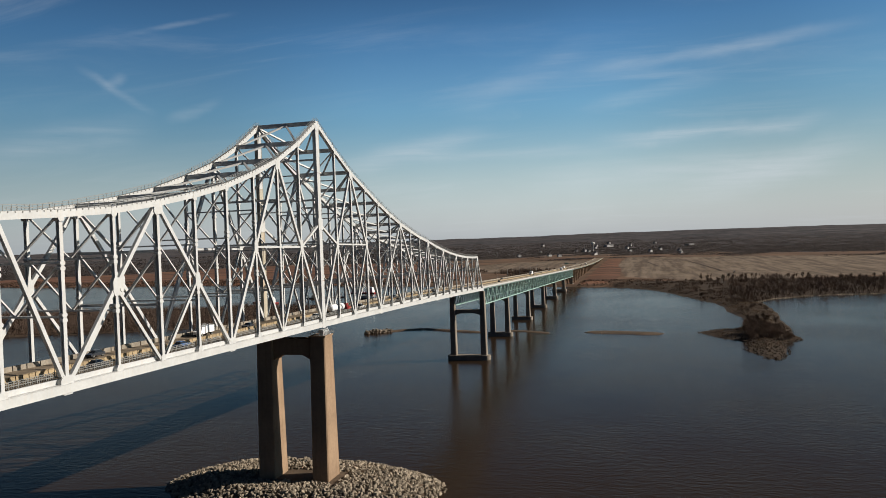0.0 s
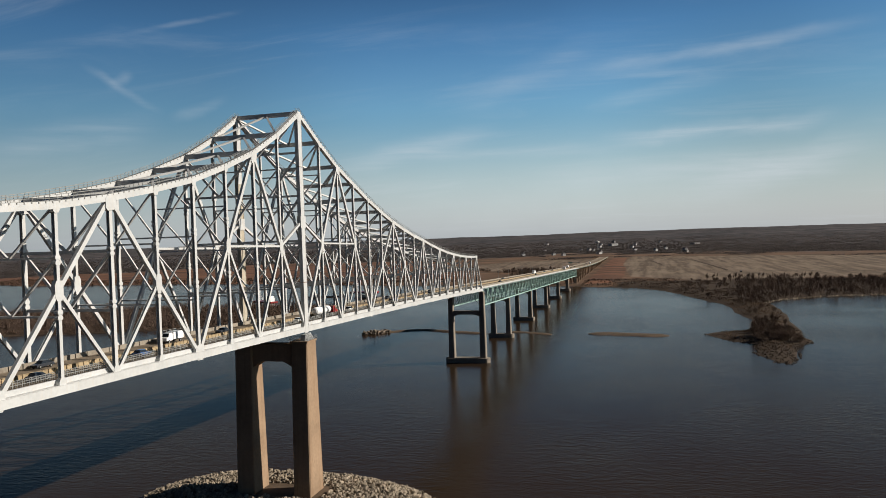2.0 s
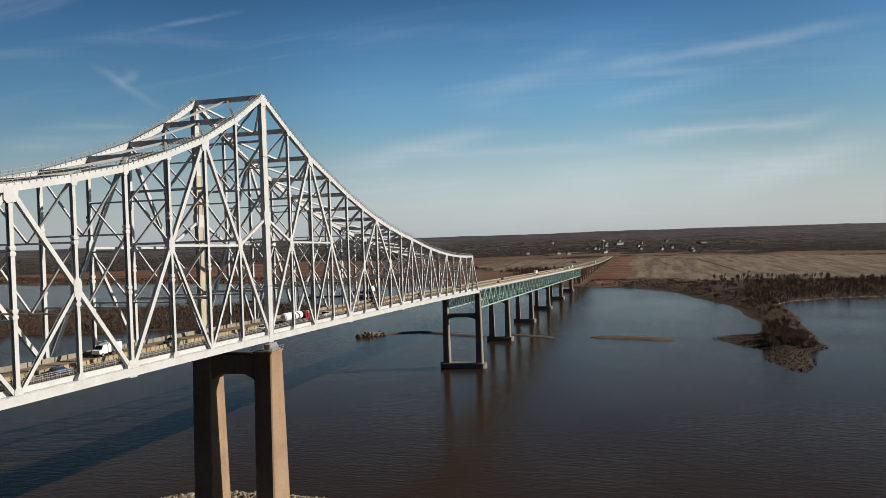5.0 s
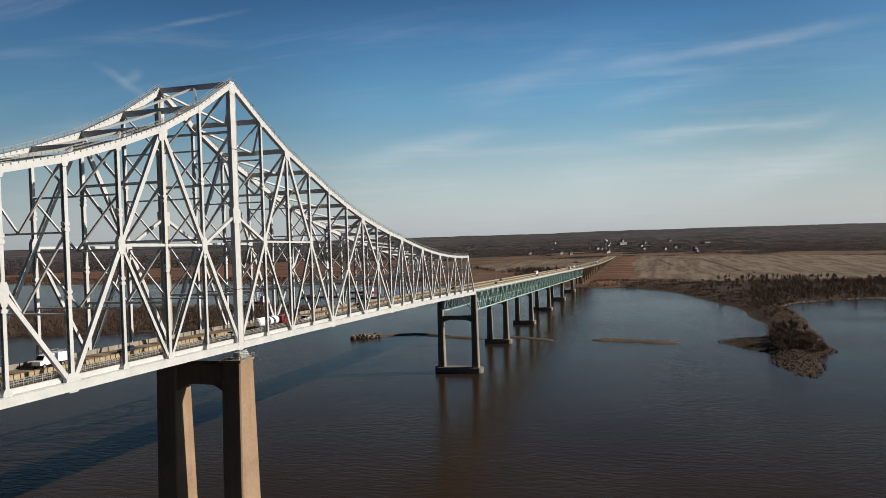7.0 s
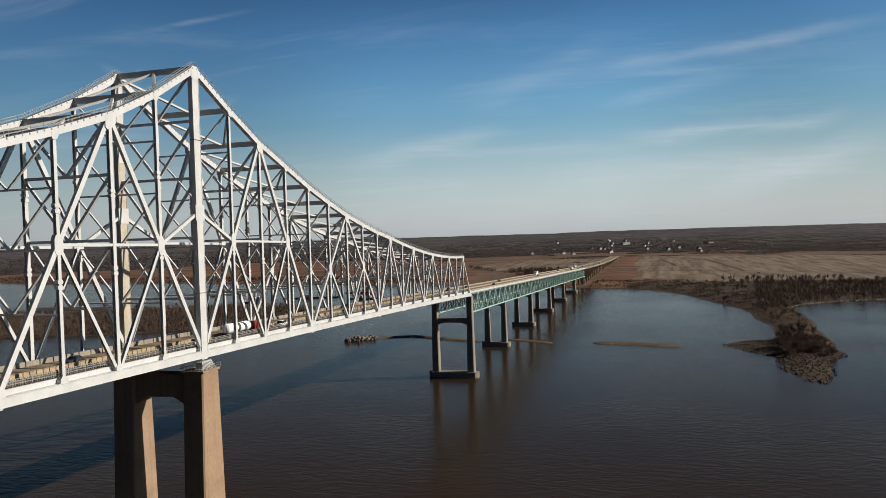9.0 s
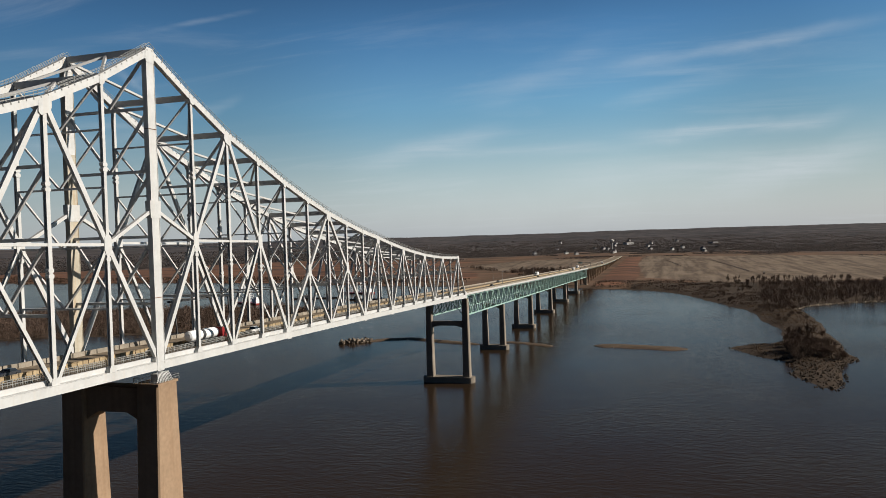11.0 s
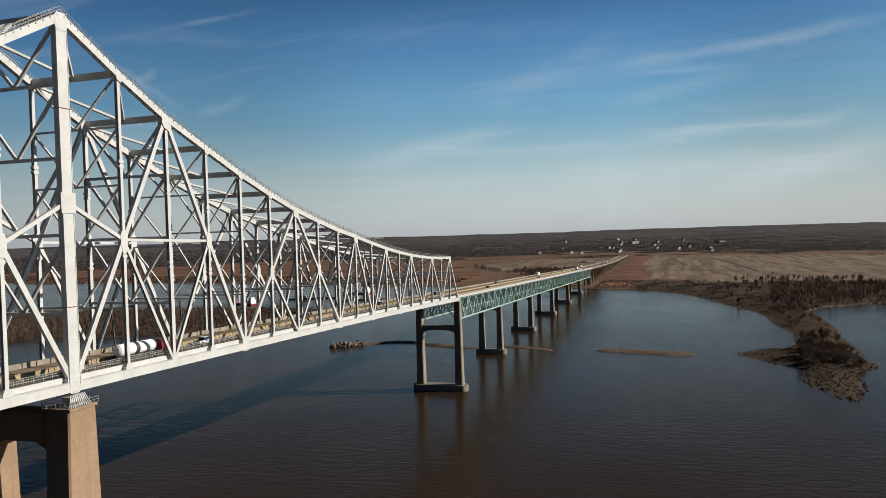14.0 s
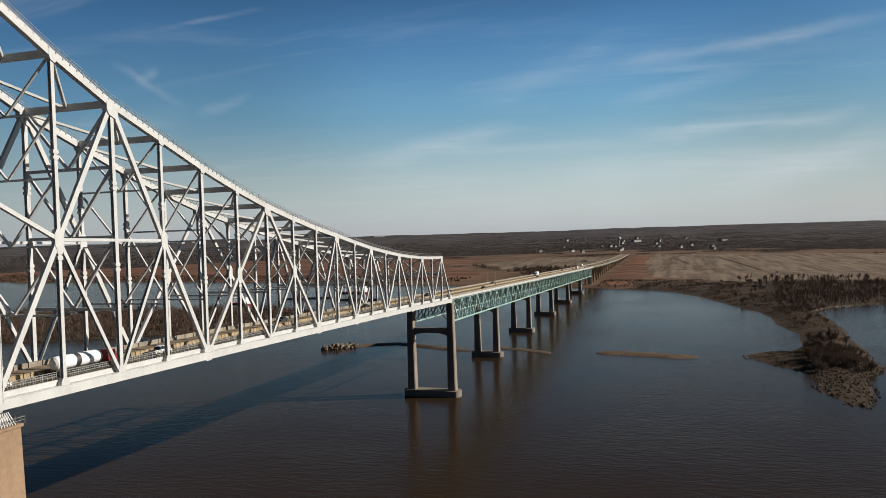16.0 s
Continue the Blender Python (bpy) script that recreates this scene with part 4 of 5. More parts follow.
stone_bed("riprap", "pale broken riprap stones heaped round the pier", spots, M_ROCK, singles=300, pick=lambda x, y: y > 8 and x > 10)


def sand_bar(name, label, pts, half, top, category="sandbar"):
    """A long low bank along a bent line, tapering at both ends."""
    sh = Shape()
    rs = random.Random(len(pts) * 7)
    n = 40
    for i in range(n + 1):
        f = i / n * (len(pts) - 1)
        k = min(int(f), len(pts) - 2)
        p = Vector(pts[k]).lerp(Vector(pts[k + 1]), f - k)
        d = (Vector(pts[k + 1]) - Vector(pts[k])).normalized()
        nrm = Vector((-d.y, d.x))
        e = min(1.0, min(i, n - i) / n * 7) ** 0.6
        w = half * e * (0.85 + 0.2 * noise.noise(Vector((i * .23, half, 0)))) + 0.05
        for q, h in ((-1.35, -1.2), (-1, -.05), (-.6, .75), (0, 1), (.5, .8), (1, -.05), (1.35, -1.2)):
            v = p + nrm * (q * w)
            sh.v.append((v.x, v.y, WATER + h * top * (e if h > 0 else 1) + noise.noise(Vector((v.x * .2, v.y * .2, 0))) * .05))
    for i in range(n):
        for j in range(6):
            a = i * 7 + j
            sh.f.append((a, a + 7, a + 8, a + 1))
    return tagged(part(name, sh, M_SAND, smooth=True), label, category)


sand_bar("sandbar", "low brown sandbar breaking the river surface", [(65, 383), (80, 384), (98, 380), (112, 376), (127, 373)], 10.0, 0.9)
sand_bar("sandbar", "narrow muddy bar running under the bridge", [(-108, 386), (-92, 401), (-75, 407), (-50, 396), (-30, 388), (-14, 382)], 6.0, 0.9)
sand_bar("sandbar", "narrow muddy bar running under the bridge", [(-2, 396), (16, 391), (30, 384), (38, 377)], 4.5, 0.6)
spots = []
for k in range(90):
    f = rs.random()
    x, y = -119 + 16 * f + rs.uniform(-2.5, 2.5), 377 + 13 * f + rs.uniform(-5, 5)
    spots.append((x, y, WATER + rs.uniform(0.2, 2.6) * (1 - abs(f - .4)), rs.uniform(1.0, 2.2)))
stone_bed("rock_pile", "heap of pale broken boulders at the end of a bar", spots, M_MROCK, "rocks", singles=90)
# rubble on the spit and along the beach
rn = np.random.RandomState(19)
X, Y = rn.uniform(150, 222, 9000), rn.uniform(252, 400, 9000)
Z, D = land_height(X, Y)
ok = (D > -2) & (D < 14) & ((Y < 345) | (rn.rand(9000) < 0.25))
spots = [(x, y, z + .1, rn.uniform(.3, .85)) for x, y, z in zip(X[ok], Y[ok], Z[ok])][:620]
stone_bed("spit_rubble", "dark rubble stones along the tip of the spit", spots, M_DROCK, "rocks", singles=300, pick=lambda x, y: y < 330)
X = rn.uniform(225, 620, 6000)
Y = np.interp(X, [232, 253, 305, 372, 420, 684], [620, 650, 683, 697, 703, 735]) + rn.uniform(-4, 9, 6000)
Z, D = land_height(X, Y)
ok = (D > -1) & (D < 5)
spots = [(x, y, z + .15, rn.uniform(.5, 1.3)) for x, y, z in zip(X[ok], Y[ok], Z[ok])][:700]
stone_bed("beach_stones", "strip of pale stones along the river beach", spots, M_ROCK, "rocks")


# ---------- trees ----------
def bare_tree(seed, h, spread_w, trunks=1, twigs=700):
    """Trunk and limbs as tapered tubes, and a crown of many fine twigs."""
    rs = random.Random(seed)
    wood, crown = Shape(), Shape()
    tips = []

    def grow(p, d, ln, r, depth):
        q = p + d * ln
        wood.tube(p, q, r, r * 0.62, 5 if depth < 1 else 3, False)
        if depth >= (3 if trunks == 1 else 2):
            tips.append((p, q))
            return
        tips.append((p.lerp(q, .5), q))
        for k in range(rs.choice((2, 3, 3)) + (3 if depth == 0 else 0)):
            a = rs.uniform(0, 6.28)
            out = Vector((math.cos(a), math.sin(a), 0)) * spread_w
            nd = (d * rs.uniform(.6, 1.1) + out * rs.uniform(.5, 1.0) + Vector((0, 0, .35))).normalized()
            st = p.lerp(q, rs.uniform(.3, 1.0))
            grow(st, nd, ln * rs.uniform(.5, .85), r * .5, depth + 1)

    for t in range(trunks):
        a = rs.uniform(0, 6.28)
        lean = Vector((math.cos(a), math.sin(a), 0)) * (0.12 if trunks == 1 else 0.5) * rs.random()
        base = Vector((math.cos(a), math.sin(a), 0)) * (0 if trunks == 1 else rs.uniform(0, h * .22))
        grow(base - Vector((0, 0, .4)), (Vector((0, 0, 1)) + lean).normalized(), h * rs.uniform(.34, .42), h * .017, 0)
    for k in range(twigs):
        p, q = rs.choice(tips)
        s = p.lerp(q, rs.random())
        d = ((q - p).normalized() + Vector((rs.uniform(-1, 1), rs.uniform(-1, 1), rs.uniform(-.5, 1)))).normalized()
        ln = h * rs.uniform(.07, .2)
        w = Vector((rs.uniform(-1, 1), rs.uniform(-1, 1), rs.uniform(-1, 1))).cross(d).normalized() * (h * rs.uniform(.002, .0042))
        e = s + d * ln
        side = (d + Vector((rs.uniform(-1, 1), rs.uniform(-1, 1), rs.uniform(-.3, 1))) * .8).normalized()
        crown.add([s - w, s + w, e], [(0, 1, 2)])
        m2 = s.lerp(e, .5)
        crown.add([m2 - w * .7, m2 + w * .7, m2 + side * ln * .6], [(0, 1, 2)])
    return wood.mesh("trunk", M_BARK), crown.mesh("crown", M_TWIG)


TALL = [bare_tree(20 + k, 15, 0.55, 1, 900) for k in range(5)]
SLIM = [bare_tree(80 + k, 12, 0.3, 3, 700) for k in range(3)]
BUSH = [bare_tree(40 + k, 7, 0.8, 5, 1100) for k in range(4)]
SCRUB = [bare_tree(60 + k, 3.5, 0.9, 4, 500) for k in range(3)]


def plant(kind, x, y, z, size, rot, label, category, group):
    t = thing("bare_tree" if kind in (TALL, SLIM) else "bare_bush", (x, y, z), label, category, group)
    t.rotation_euler, t.scale = (0, 0, rot), (size, size, size * random.uniform(.85, 1.15))
    trunk, crown = random.choice(kind)
    part("trunk", trunk, M_BARK, t)
    part("crown", crown, M_TWIG, t)
    return t


def grove(kind, n, xs, ys, size, label, category, group, test, seed):
    rs = np.random.RandomState(seed)
    X, Y = rs.uniform(*xs, n * 40), rs.uniform(*ys, n * 40)
    Z, D = land_height(X, Y)
    ok = (D > 2.5) & test(X, Y, D)
    for x, y, z in list(zip(X[ok], Y[ok], Z[ok]))[:n]:
        plant(kind, x, y, float(z) - 0.1, rs.uniform(*size), rs.uniform(0, 6.28), label, category, group)


def outside_fields(X, Y, pad=4):
    return (signed(FIELD, X, Y) < -pad) & (signed(FIELD2, X, Y) < -pad)


def off_road(X):
    return np.abs(X - CX) > 16


grove(BUSH, 60, (184, 214), (330, 396), (0.75, 1.5), "dense bare brown bush on the river spit", "bush", "bushes on the spit", lambda x, y, d: (d > 4) & (y > 328), 1)
grove(BUSH, 24, (196, 262), (500, 680), (0.6, 1.2), "dense bare brown bush along the spit", "bush", "bushes on the spit", lambda x, y, d: (y > 540) | (d > 7), 2)
grove(TALL, 22, (182, 216), (335, 420), (0.45, 0.85), "thin bare grey tree on the river spit", "tree", "trees on the spit", lambda x, y, d: d > 4, 3)
grove(TALL, 150, (190, 700), (640, 960), (0.45, 0.8), "tall bare grey-brown tree on the river bank", "tree", "trees on the bank", lambda x, y, d: outside_fields(x, y) & (d < 190) & ((y - 640) > (x - 250) * 0.15), 4)
grove(BUSH, 90, (165, 640), (620, 950), (0.9, 1.5), "bare brown thicket on the river bank", "bush", "thicket on the bank", lambda x, y, d: outside_fields(x, y) & (d > 8), 5)
grove(SLIM, 40, (190, 345), (925, 965), (0.5, 0.95), "slim bare tree at the field edge", "tree", "trees at the field edge", lambda x, y, d: d > 0, 6)
grove(SCRUB, 60, (20, 190), (830, 985), (0.9, 1.9), "low bare scrub on the muddy shore", "bush", "scrub on the shore", lambda x, y, d: outside_fields(x, y, 0) & off_road(x), 7)
grove(BUSH, 50, (-560, -230), (380, 660), (0.6, 1.1), "bare brown bush on the marsh island", "bush", "bushes on the island", lambda x, y, d: d > 6, 8)
grove(TALL, 40, (-600, -230), (420, 650), (0.4, 0.75), "bare grey tree on the marsh island", "tree", "trees on the island", lambda x, y, d: d > 8, 9)
grove(TALL, 60, (-420, -40), (1010, 1400), (0.5, 0.9), "bare dark tree beside the far marsh", "tree", "trees beside the marsh", lambda x, y, d: outside_fields(x, y) & off_road(x) & (x > -0.55 * (y - 900) + 10) & (waves(x, y, 130, 5) > -.15), 10)


def thicket(name, label, n, xs, ys, height, test, seed, material, blades=6, width=0.22):
    """Uncountable upright twigs over an area."""
    rs = np.random.RandomState(seed)
    X, Y = rs.uniform(*xs, n), rs.uniform(*ys, n)
    Z, D = land_height(X, Y)
    ok = (D > 1.5) & test(X, Y, D)
    patch = 0.55 + 0.6 * np.clip(waves(X, Y, 45, seed) + .4, 0, 1)
    sh = Shape()
    for x, y, z, f in zip(X[ok], Y[ok], Z[ok], patch[ok]):
        u = rs.uniform(-1, 1, (blades, 6))
        for q in u:
            h = height[0] + (height[1] - height[0]) * abs(q[0])
            h *= f
            a = q[1] * 3.14
            c, s = math.cos(a) * width, math.sin(a) * width
            bx, by = x + q[2] * 2.0, y + q[3] * 2.0
            kx, ky, kz = bx + q[4] * h * .12, by + q[5] * h * .12, z + h * .45
            sh.add([(bx - c * .6, by - s * .6, z - .3), (bx + c * .6, by + s * .6, z - .3), (kx + c * .3, ky + s * .3, kz), (kx - c * .3, ky - s * .3, kz)], [(0, 1, 2, 3)])
            for fx, fy, fz in ((q[4], q[5], 1.0), (-q[5] - .3, q[4], .85), (.3 - q[4], -q[5], .75)):
                tx, ty, tz = kx + fx * h * .34, ky + fy * h * .34, z + h * fz
                sh.add([(kx - c * .3, ky - s * .3, kz - .2), (kx + c * .3, ky + s * .3, kz - .2), (tx + c * .25, ty + s * .25, tz), (tx - c * .25, ty - s * .25, tz - .1)], [(0, 1, 2, 3)])
    return tagged(part(name, sh, material), label, "undergrowth", kind="stuff")


thicket("bank_undergrowth", "dense brown leafless undergrowth on the river bank", 8000, (185, 760), (600, 985), (2.5, 8), lambda x, y, d: outside_fields(x, y, 1) & (d < 210) & (x > 200 + 0.1 * (y - 600)), 51, M_BRUSH)
thicket("spit_undergrowth", "brown leafless brush and dead grass on the spit", 5200, (165, 235), (300, 640), (0.3, 1.0), lambda x, y, d: d > 3, 52, M_GRASS, 6, 0.14)
thicket("shore_undergrowth", "low dark brush along the muddy shore", 4200, (18, 215), (640, 985), (0.8, 2.6), lambda x, y, d: outside_fields(x, y, 1) & off_road(x) & (d > 5) & (waves(x, y, 60, 8) > -.2), 53, M_BRUSH)
thicket("island_undergrowth", "dense brown brush covering the marsh island", 12000, (-1000, -222), (330, 665), (2, 8), lambda x, y, d: d > 3, 54, M_BRUSH, 5)
thicket("marsh_undergrowth", "dark leafless brush beside the far marsh", 7000, (-430, -20), (990, 1500), (3, 9), lambda x, y, d: outside_fields(x, y) & off_road(x) & (x > -0.55 * (y - 900) + 10) & (waves(x, y, 130, 5) > -.3), 55, M_BRUSH, 4, .5)

# far woods, nobody could count them
tuft = Shape()
rs = random.Random(77)
cnt = tries = 0
cand_x = np.array([rs.uniform(-3600, 2700) for _ in range(110000)])
cand_y = np.array([rs.uniform(1150, 4600) for _ in range(110000)])
cr = np.hypot(cand_x - 110, cand_y + 140)
az = np.degrees(np.arctan2(cand_x - 110, cand_y + 140))
cz, csd = land_height(cand_x, cand_y)
wv = (cr - 2350 + 260 * waves(cand_x, cand_y, 800, 11)) / 120 + 0.5 - np.clip(1.6 * waves(cand_x, cand_y, 520, 21) - 0.9, 0, 3)
edge = waves(cand_x, cand_y, 340, 31)
keep = (az > -50) & (az < 20) & (cr < 3600) & (np.random.RandomState(4).rand(110000) < np.clip((3700 - cr) / 900, 0.1, 1)) & (csd > 15) & (signed(FIELD, cand_x, cand_y) < -5) & (signed(FIELD2, cand_x, cand_y) < -5) & (signed(BANK, cand_x, cand_y) < -5)
keep &= ((np.abs(cand_x - CX) > 25) | (cand_y > 2150)) & ((wv > 0.6) | ((edge > 0.45) & (signed(MARSH, cand_x, cand_y) < 0) & (cr > 1650)))
for x, y, z in zip(cand_x[keep], cand_y[keep], cz[keep]):
    for k in range(7):
        bx, by, h = x + rs.uniform(-16, 16), y + rs.uniform(-16, 16), rs.uniform(0.8, 3.2)
        a, w = rs.uniform(.1, 1.2), rs.uniform(.6, 1.4)
        c, sn = math.cos(a) * w, math.sin(a) * w
        tuft.add([(bx - c * .5, by - sn * .5, z - 1), (bx + c * .5, by + sn * .5, z - 1), (bx + c * rs.uniform(1.0, 1.7), by + sn, z + h * rs.uniform(.5, .8)),
                  (bx + c * rs.uniform(-.5, .5), by, z + h), (bx - c * rs.uniform(1.0, 1.7), by - sn, z + h * rs.uniform(.5, .8))], [(0, 1, 2, 3, 4)])
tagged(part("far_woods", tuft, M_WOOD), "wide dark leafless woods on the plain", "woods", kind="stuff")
thicket("dry_reeds", "reddish dry reeds along the marsh shore", 9000, (-1500, -200), (990, 1400), (1.5, 4), lambda x, y, d: (d < 120) & outside_fields(x, y), 56, M_REED, 5, .7)
thicket("island_reeds", "brown dry reeds on the marsh island", 7000, (-760, -222), (365, 662), (1, 3), lambda x, y, d: d > 1, 57, M_REED, 6, .3)

# ---------- vehicles ----------


def wheel(parent, x, y, r=0.34, w=0.24):
    t = part("tyre", Shape().tube((-w / 2, 0, 0), (w / 2, 0, 0), r, r, 14), M_TYRE, parent)
    t.location = (x, y, r)
    part("rim", Shape().tube((-w / 2 - 0.01, 0, 0), (w / 2 + 0.01, 0, 0), r * .55, r * .55, 10), M_RAIL, t)


def profile(pts, w, top_in=0.0):
    """A body from a side outline (y, z), w wide; the upper points drawn in by top_in."""
    zs = [p[1] for p in pts]
    lo, hi = min(zs), max(zs)
    k = len(pts)
    sh = Shape()
    for sg in (-1, 1):
        for y, z in pts:
            sh.v.append((sg * (w / 2 - top_in * (z - lo) / (hi - lo)), y, z))
    sh.f.append(tuple(range(k)))
    sh.f.append(tuple(range(2 * k - 1, k - 1, -1)))
    sh.f += [(i, i + k, (i + 1) % k + k, (i + 1) % k) for i in range(k)]
    return sh


def on_road(t, x, y, heading=0):
    t.location = (x, y, road(y) + 0.006)
    t.rotation_euler = (math.atan2(road(y + 2) - road(y - 2), 4) * (1 if heading == 0 else -1), 0, radians(heading))


def car(paint, label, x, y, heading=0):
    c = thing("car", (0, 0, 0), label, "car", "traffic on the bridge")
    part("body", profile([(-2.2, .35), (2.2, .35), (2.25, .75), (1.3, .92), (-2.0, .98), (-2.25, .8)], 1.8, .08), paint, c)
    cab = part("cabin", profile([(-1.75, .96), (1.15, .9), (.45, 1.42), (-1.2, 1.45)], 1.62, .2), M_GLASS, c)
    part("roof", profile([(-1.2, 1.43), (.45, 1.41), (.35, 1.48), (-1.1, 1.5)], 1.24, .05), paint, cab)
    for wx in (-.8, .8):
        for wy in (-1.35, 1.4):
            wheel(c, wx, wy)
    on_road(c, x, y, heading)


def pickup(paint, label, x, y, heading=0):
    c = thing("pickup_truck", (0, 0, 0), label, "pickup", "traffic on the bridge")
    part("body", profile([(-2.8, .5), (2.8, .5), (2.8, 1.05), (1.5, 1.15), (-2.8, 1.15)], 1.95, .06), paint, c)
    cab = part("cabin", profile([(-1.0, 1.14), (1.5, 1.13), (.8, 1.8), (-.9, 1.82)], 1.75, .2), M_GLASS, c)
    part("roof", profile([(-.88, 1.8), (.78, 1.79), (.7, 1.87), (-.8, 1.88)], 1.36, .05), paint, cab)
    part("bed_liner", Shape().box((-.8, -2.7, 1.154), (.8, -1.1, 1.19)), M_TYRE, c)
    for wx in (-.85, .85):
        for wy in (-1.8, 1.85):
            wheel(c, wx, wy, .4, .28)
    on_road(c, x, y, heading)


def tractor(parent, paint, y0):
    part("cab", profile([(y0, .9), (y0 + 3.6, .9), (y0 + 3.6, 1.9), (y0 + 2.1, 2.1), (y0 + 1.8, 3.2), (y0, 3.3)], 2.4, .12), paint, parent, "red truck cab" if paint is M_RED else "white truck cab")
    part("windscreen", Shape().prism([(-1.0, y0 + 2.12, 2.16), (1.0, y0 + 2.12, 2.16), (.95, y0 + 1.88, 3.0), (-.95, y0 + 1.88, 3.0)], (0, 1, .3), .05), M_GLASS, parent)
    part("chassis", Shape().box((-.45, y0 - 3.2, .65), (.45, y0 + 3.5, .95)), M_STEEL, parent)
    for wx in (-1.0, 1.0):
        for wy in (y0 + 2.7, y0 - 1.2, y0 - 2.4):
            wheel(parent, wx, wy, .5, .34)


def tank_truck(x, y):
    c = thing("tank_truck", (0, 0, 0), "white cylindrical tank trailer behind a red truck", "truck", "traffic on the bridge")
    sh = Shape()
    prof = [(-7.1, .15), (-7.0, .7), (-6.7, 1.12), (-6.2, 1.25), (3.4, 1.25), (3.9, 1.12), (4.2, .7), (4.3, .15)]
    n = 20
    for yy, r in prof:
        for k in range(n):
            a = 2 * math.pi * k / n
            sh.v.append((math.cos(a) * r, yy, 2.35 + math.sin(a) * r))
    for i in range(len(prof) - 1):
        for k in range(n):
            sh.f.append((i * n + k, i * n + (k + 1) % n, (i + 1) * n + (k + 1) % n, (i + 1) * n + k))
    sh.f += [tuple(range(n)), tuple(range(len(prof) * n - 1, (len(prof) - 1) * n - 1, -1))]
    tank = part("tank", sh, M_CARW, c, "glossy white tank")
    part("band", Shape().tube((0, -2.6, 2.35), (0, -1.4, 2.35), 1.27, 1.27, 20), M_STEEL, tank, "dark band round the tank")
    part("frame", Shape().box((-.5, -6.8, .8), (.5, 3.6, 1.12)), M_STEEL, c)
    for wx in (-1.0, 1.0):
        for wy in (-5.2, -6.4):
            wheel(c, wx, wy, .5, .34)
    tractor(c, M_RED, 5.4)
    on_road(c, x, y)


def box_truck(x, y, heading=0):
    c = thing("box_truck", (0, 0, 0), "white box truck with a tall pale cargo body", "truck", "traffic on the bridge")
    part("cargo_box", Shape().box((-1.25, -5.6, 1.15), (1.25, 2.2, 3.9)), M_CARW, c, "plain white cargo box")
    part("lettering_bar", Shape().box((1.254, -3.6, 2.6), (1.27, -.2, 2.95)), M_STEEL, c)
    tractor(c, M_CARW, 2.6)
    for wx in (-1.0, 1.0):
        wheel(c, wx, -4.2, .5, .34)
    on_road(c, x, y, heading)


def service_truck(x, y, heading=0):
    c = thing("service_truck", (0, 0, 0), "white service truck with a tool body and ladder rack", "truck", "traffic on the bridge")
    part("chassis", Shape().box((-.45, -3.2, .6), (.45, 3.3, .9)), M_STEEL, c)
    cab = part("cab", profile([(1.0, .7), (3.5, .7), (3.5, 1.45), (2.7, 1.6), (2.2, 2.5), (1.0, 2.55)], 2.1, .14), M_CARW, c)
    part("windscreen", Shape().prism([(-.85, 2.72, 1.66), (.85, 2.72, 1.66), (.8, 2.26, 2.42), (-.8, 2.26, 2.42)], (0, 1, .5), .05), M_GLASS, cab)
    body = part("tool_body", Shape().box((-1.1, -3.3, .9), (1.1, .85, 2.7)), M_CARW, c)
    for yy in (-2.6, -1.2, .2):
        part("locker_door", Shape().box((1.104, yy - .55, 1.1), (1.13, yy + .55, 2.3)), M_BUILD, body)
    rack = Shape()
    for xx in (-.95, .95):
        rack.bar((xx, -3.2, 3.15), (xx, 2.2, 3.15), .08, .08)
        for yy in (-3.0, -.8, .7):
            rack.bar((xx, yy, 2.7), (xx, yy, 3.15), .07, .07)
    part("ladder_rack", rack, M_RAIL, c)
    for wx in (-.95, .95):
        for wy in (2.5, -2.1):
            wheel(c, wx, wy, .45, .3)
    on_road(c, x, y, heading)


tank_truck(6.6, 23)
service_truck(-3.0, -46, 180)
pickup(M_CARW, "white pickup truck with a cab canopy", 6.6, 45)
car(M_CARW, "white hatchback car on the bridge road", 6.6, 4.5)
for x, y, hd in ((6.6, -98, 0), (-1.2, -26, 180), (-5.0, -85, 180), (6.4, 92, 0), (-4.8, 118, 180), (6.6, 150, 0), (-1.4, 176, 180), (6.4, 213, 0), (-4.6, 262, 180), (-1.4, 291, 180), (6.5, 334, 0), (-4.8, 405, 180), (6.4, 520, 0), (-1.4, 640, 180), (-4.6, 742, 180), (6.4, 870, 0), (-1.4, 1010, 180), (6.4, 1120, 0), (-4.6, 1290, 180)):
    car(random.choice((M_CARD, M_CARD, M_STEEL)), "dark car on the bridge road", x, y, hd)
car(M_BLUE, "blue car on the bridge road", 5.8, -69)
for x, y in ((-1.6, 560), (6.0, 790), (-4.4, 930), (6.0, 1250)):
    box_truck(x, y, 180 if x < 0 else 0)


# ---------- lamp posts, sign gantry, gate by the road ----------
def lamp_post(x, y, arm):
    p = thing("lamp_post", (x, y, road(y)), "slim grey steel road lamp post with one arm", "street lamp", "lamps on the approach")
    part("pole", Shape().tube((0, 0, 0.4), (0, 0, 9.5), .13, .08, 8), M_RAIL, p)
    part("arm", Shape().bar((0, 0, 9.4), (arm, 0, 9.8), .08, .08, (0, 1, 0)), M_RAIL, p)
    part("lamp_head", Shape().box((arm - .35, -.15, 9.72), (arm + .35, .15, 9.9)), M_RAIL, p)


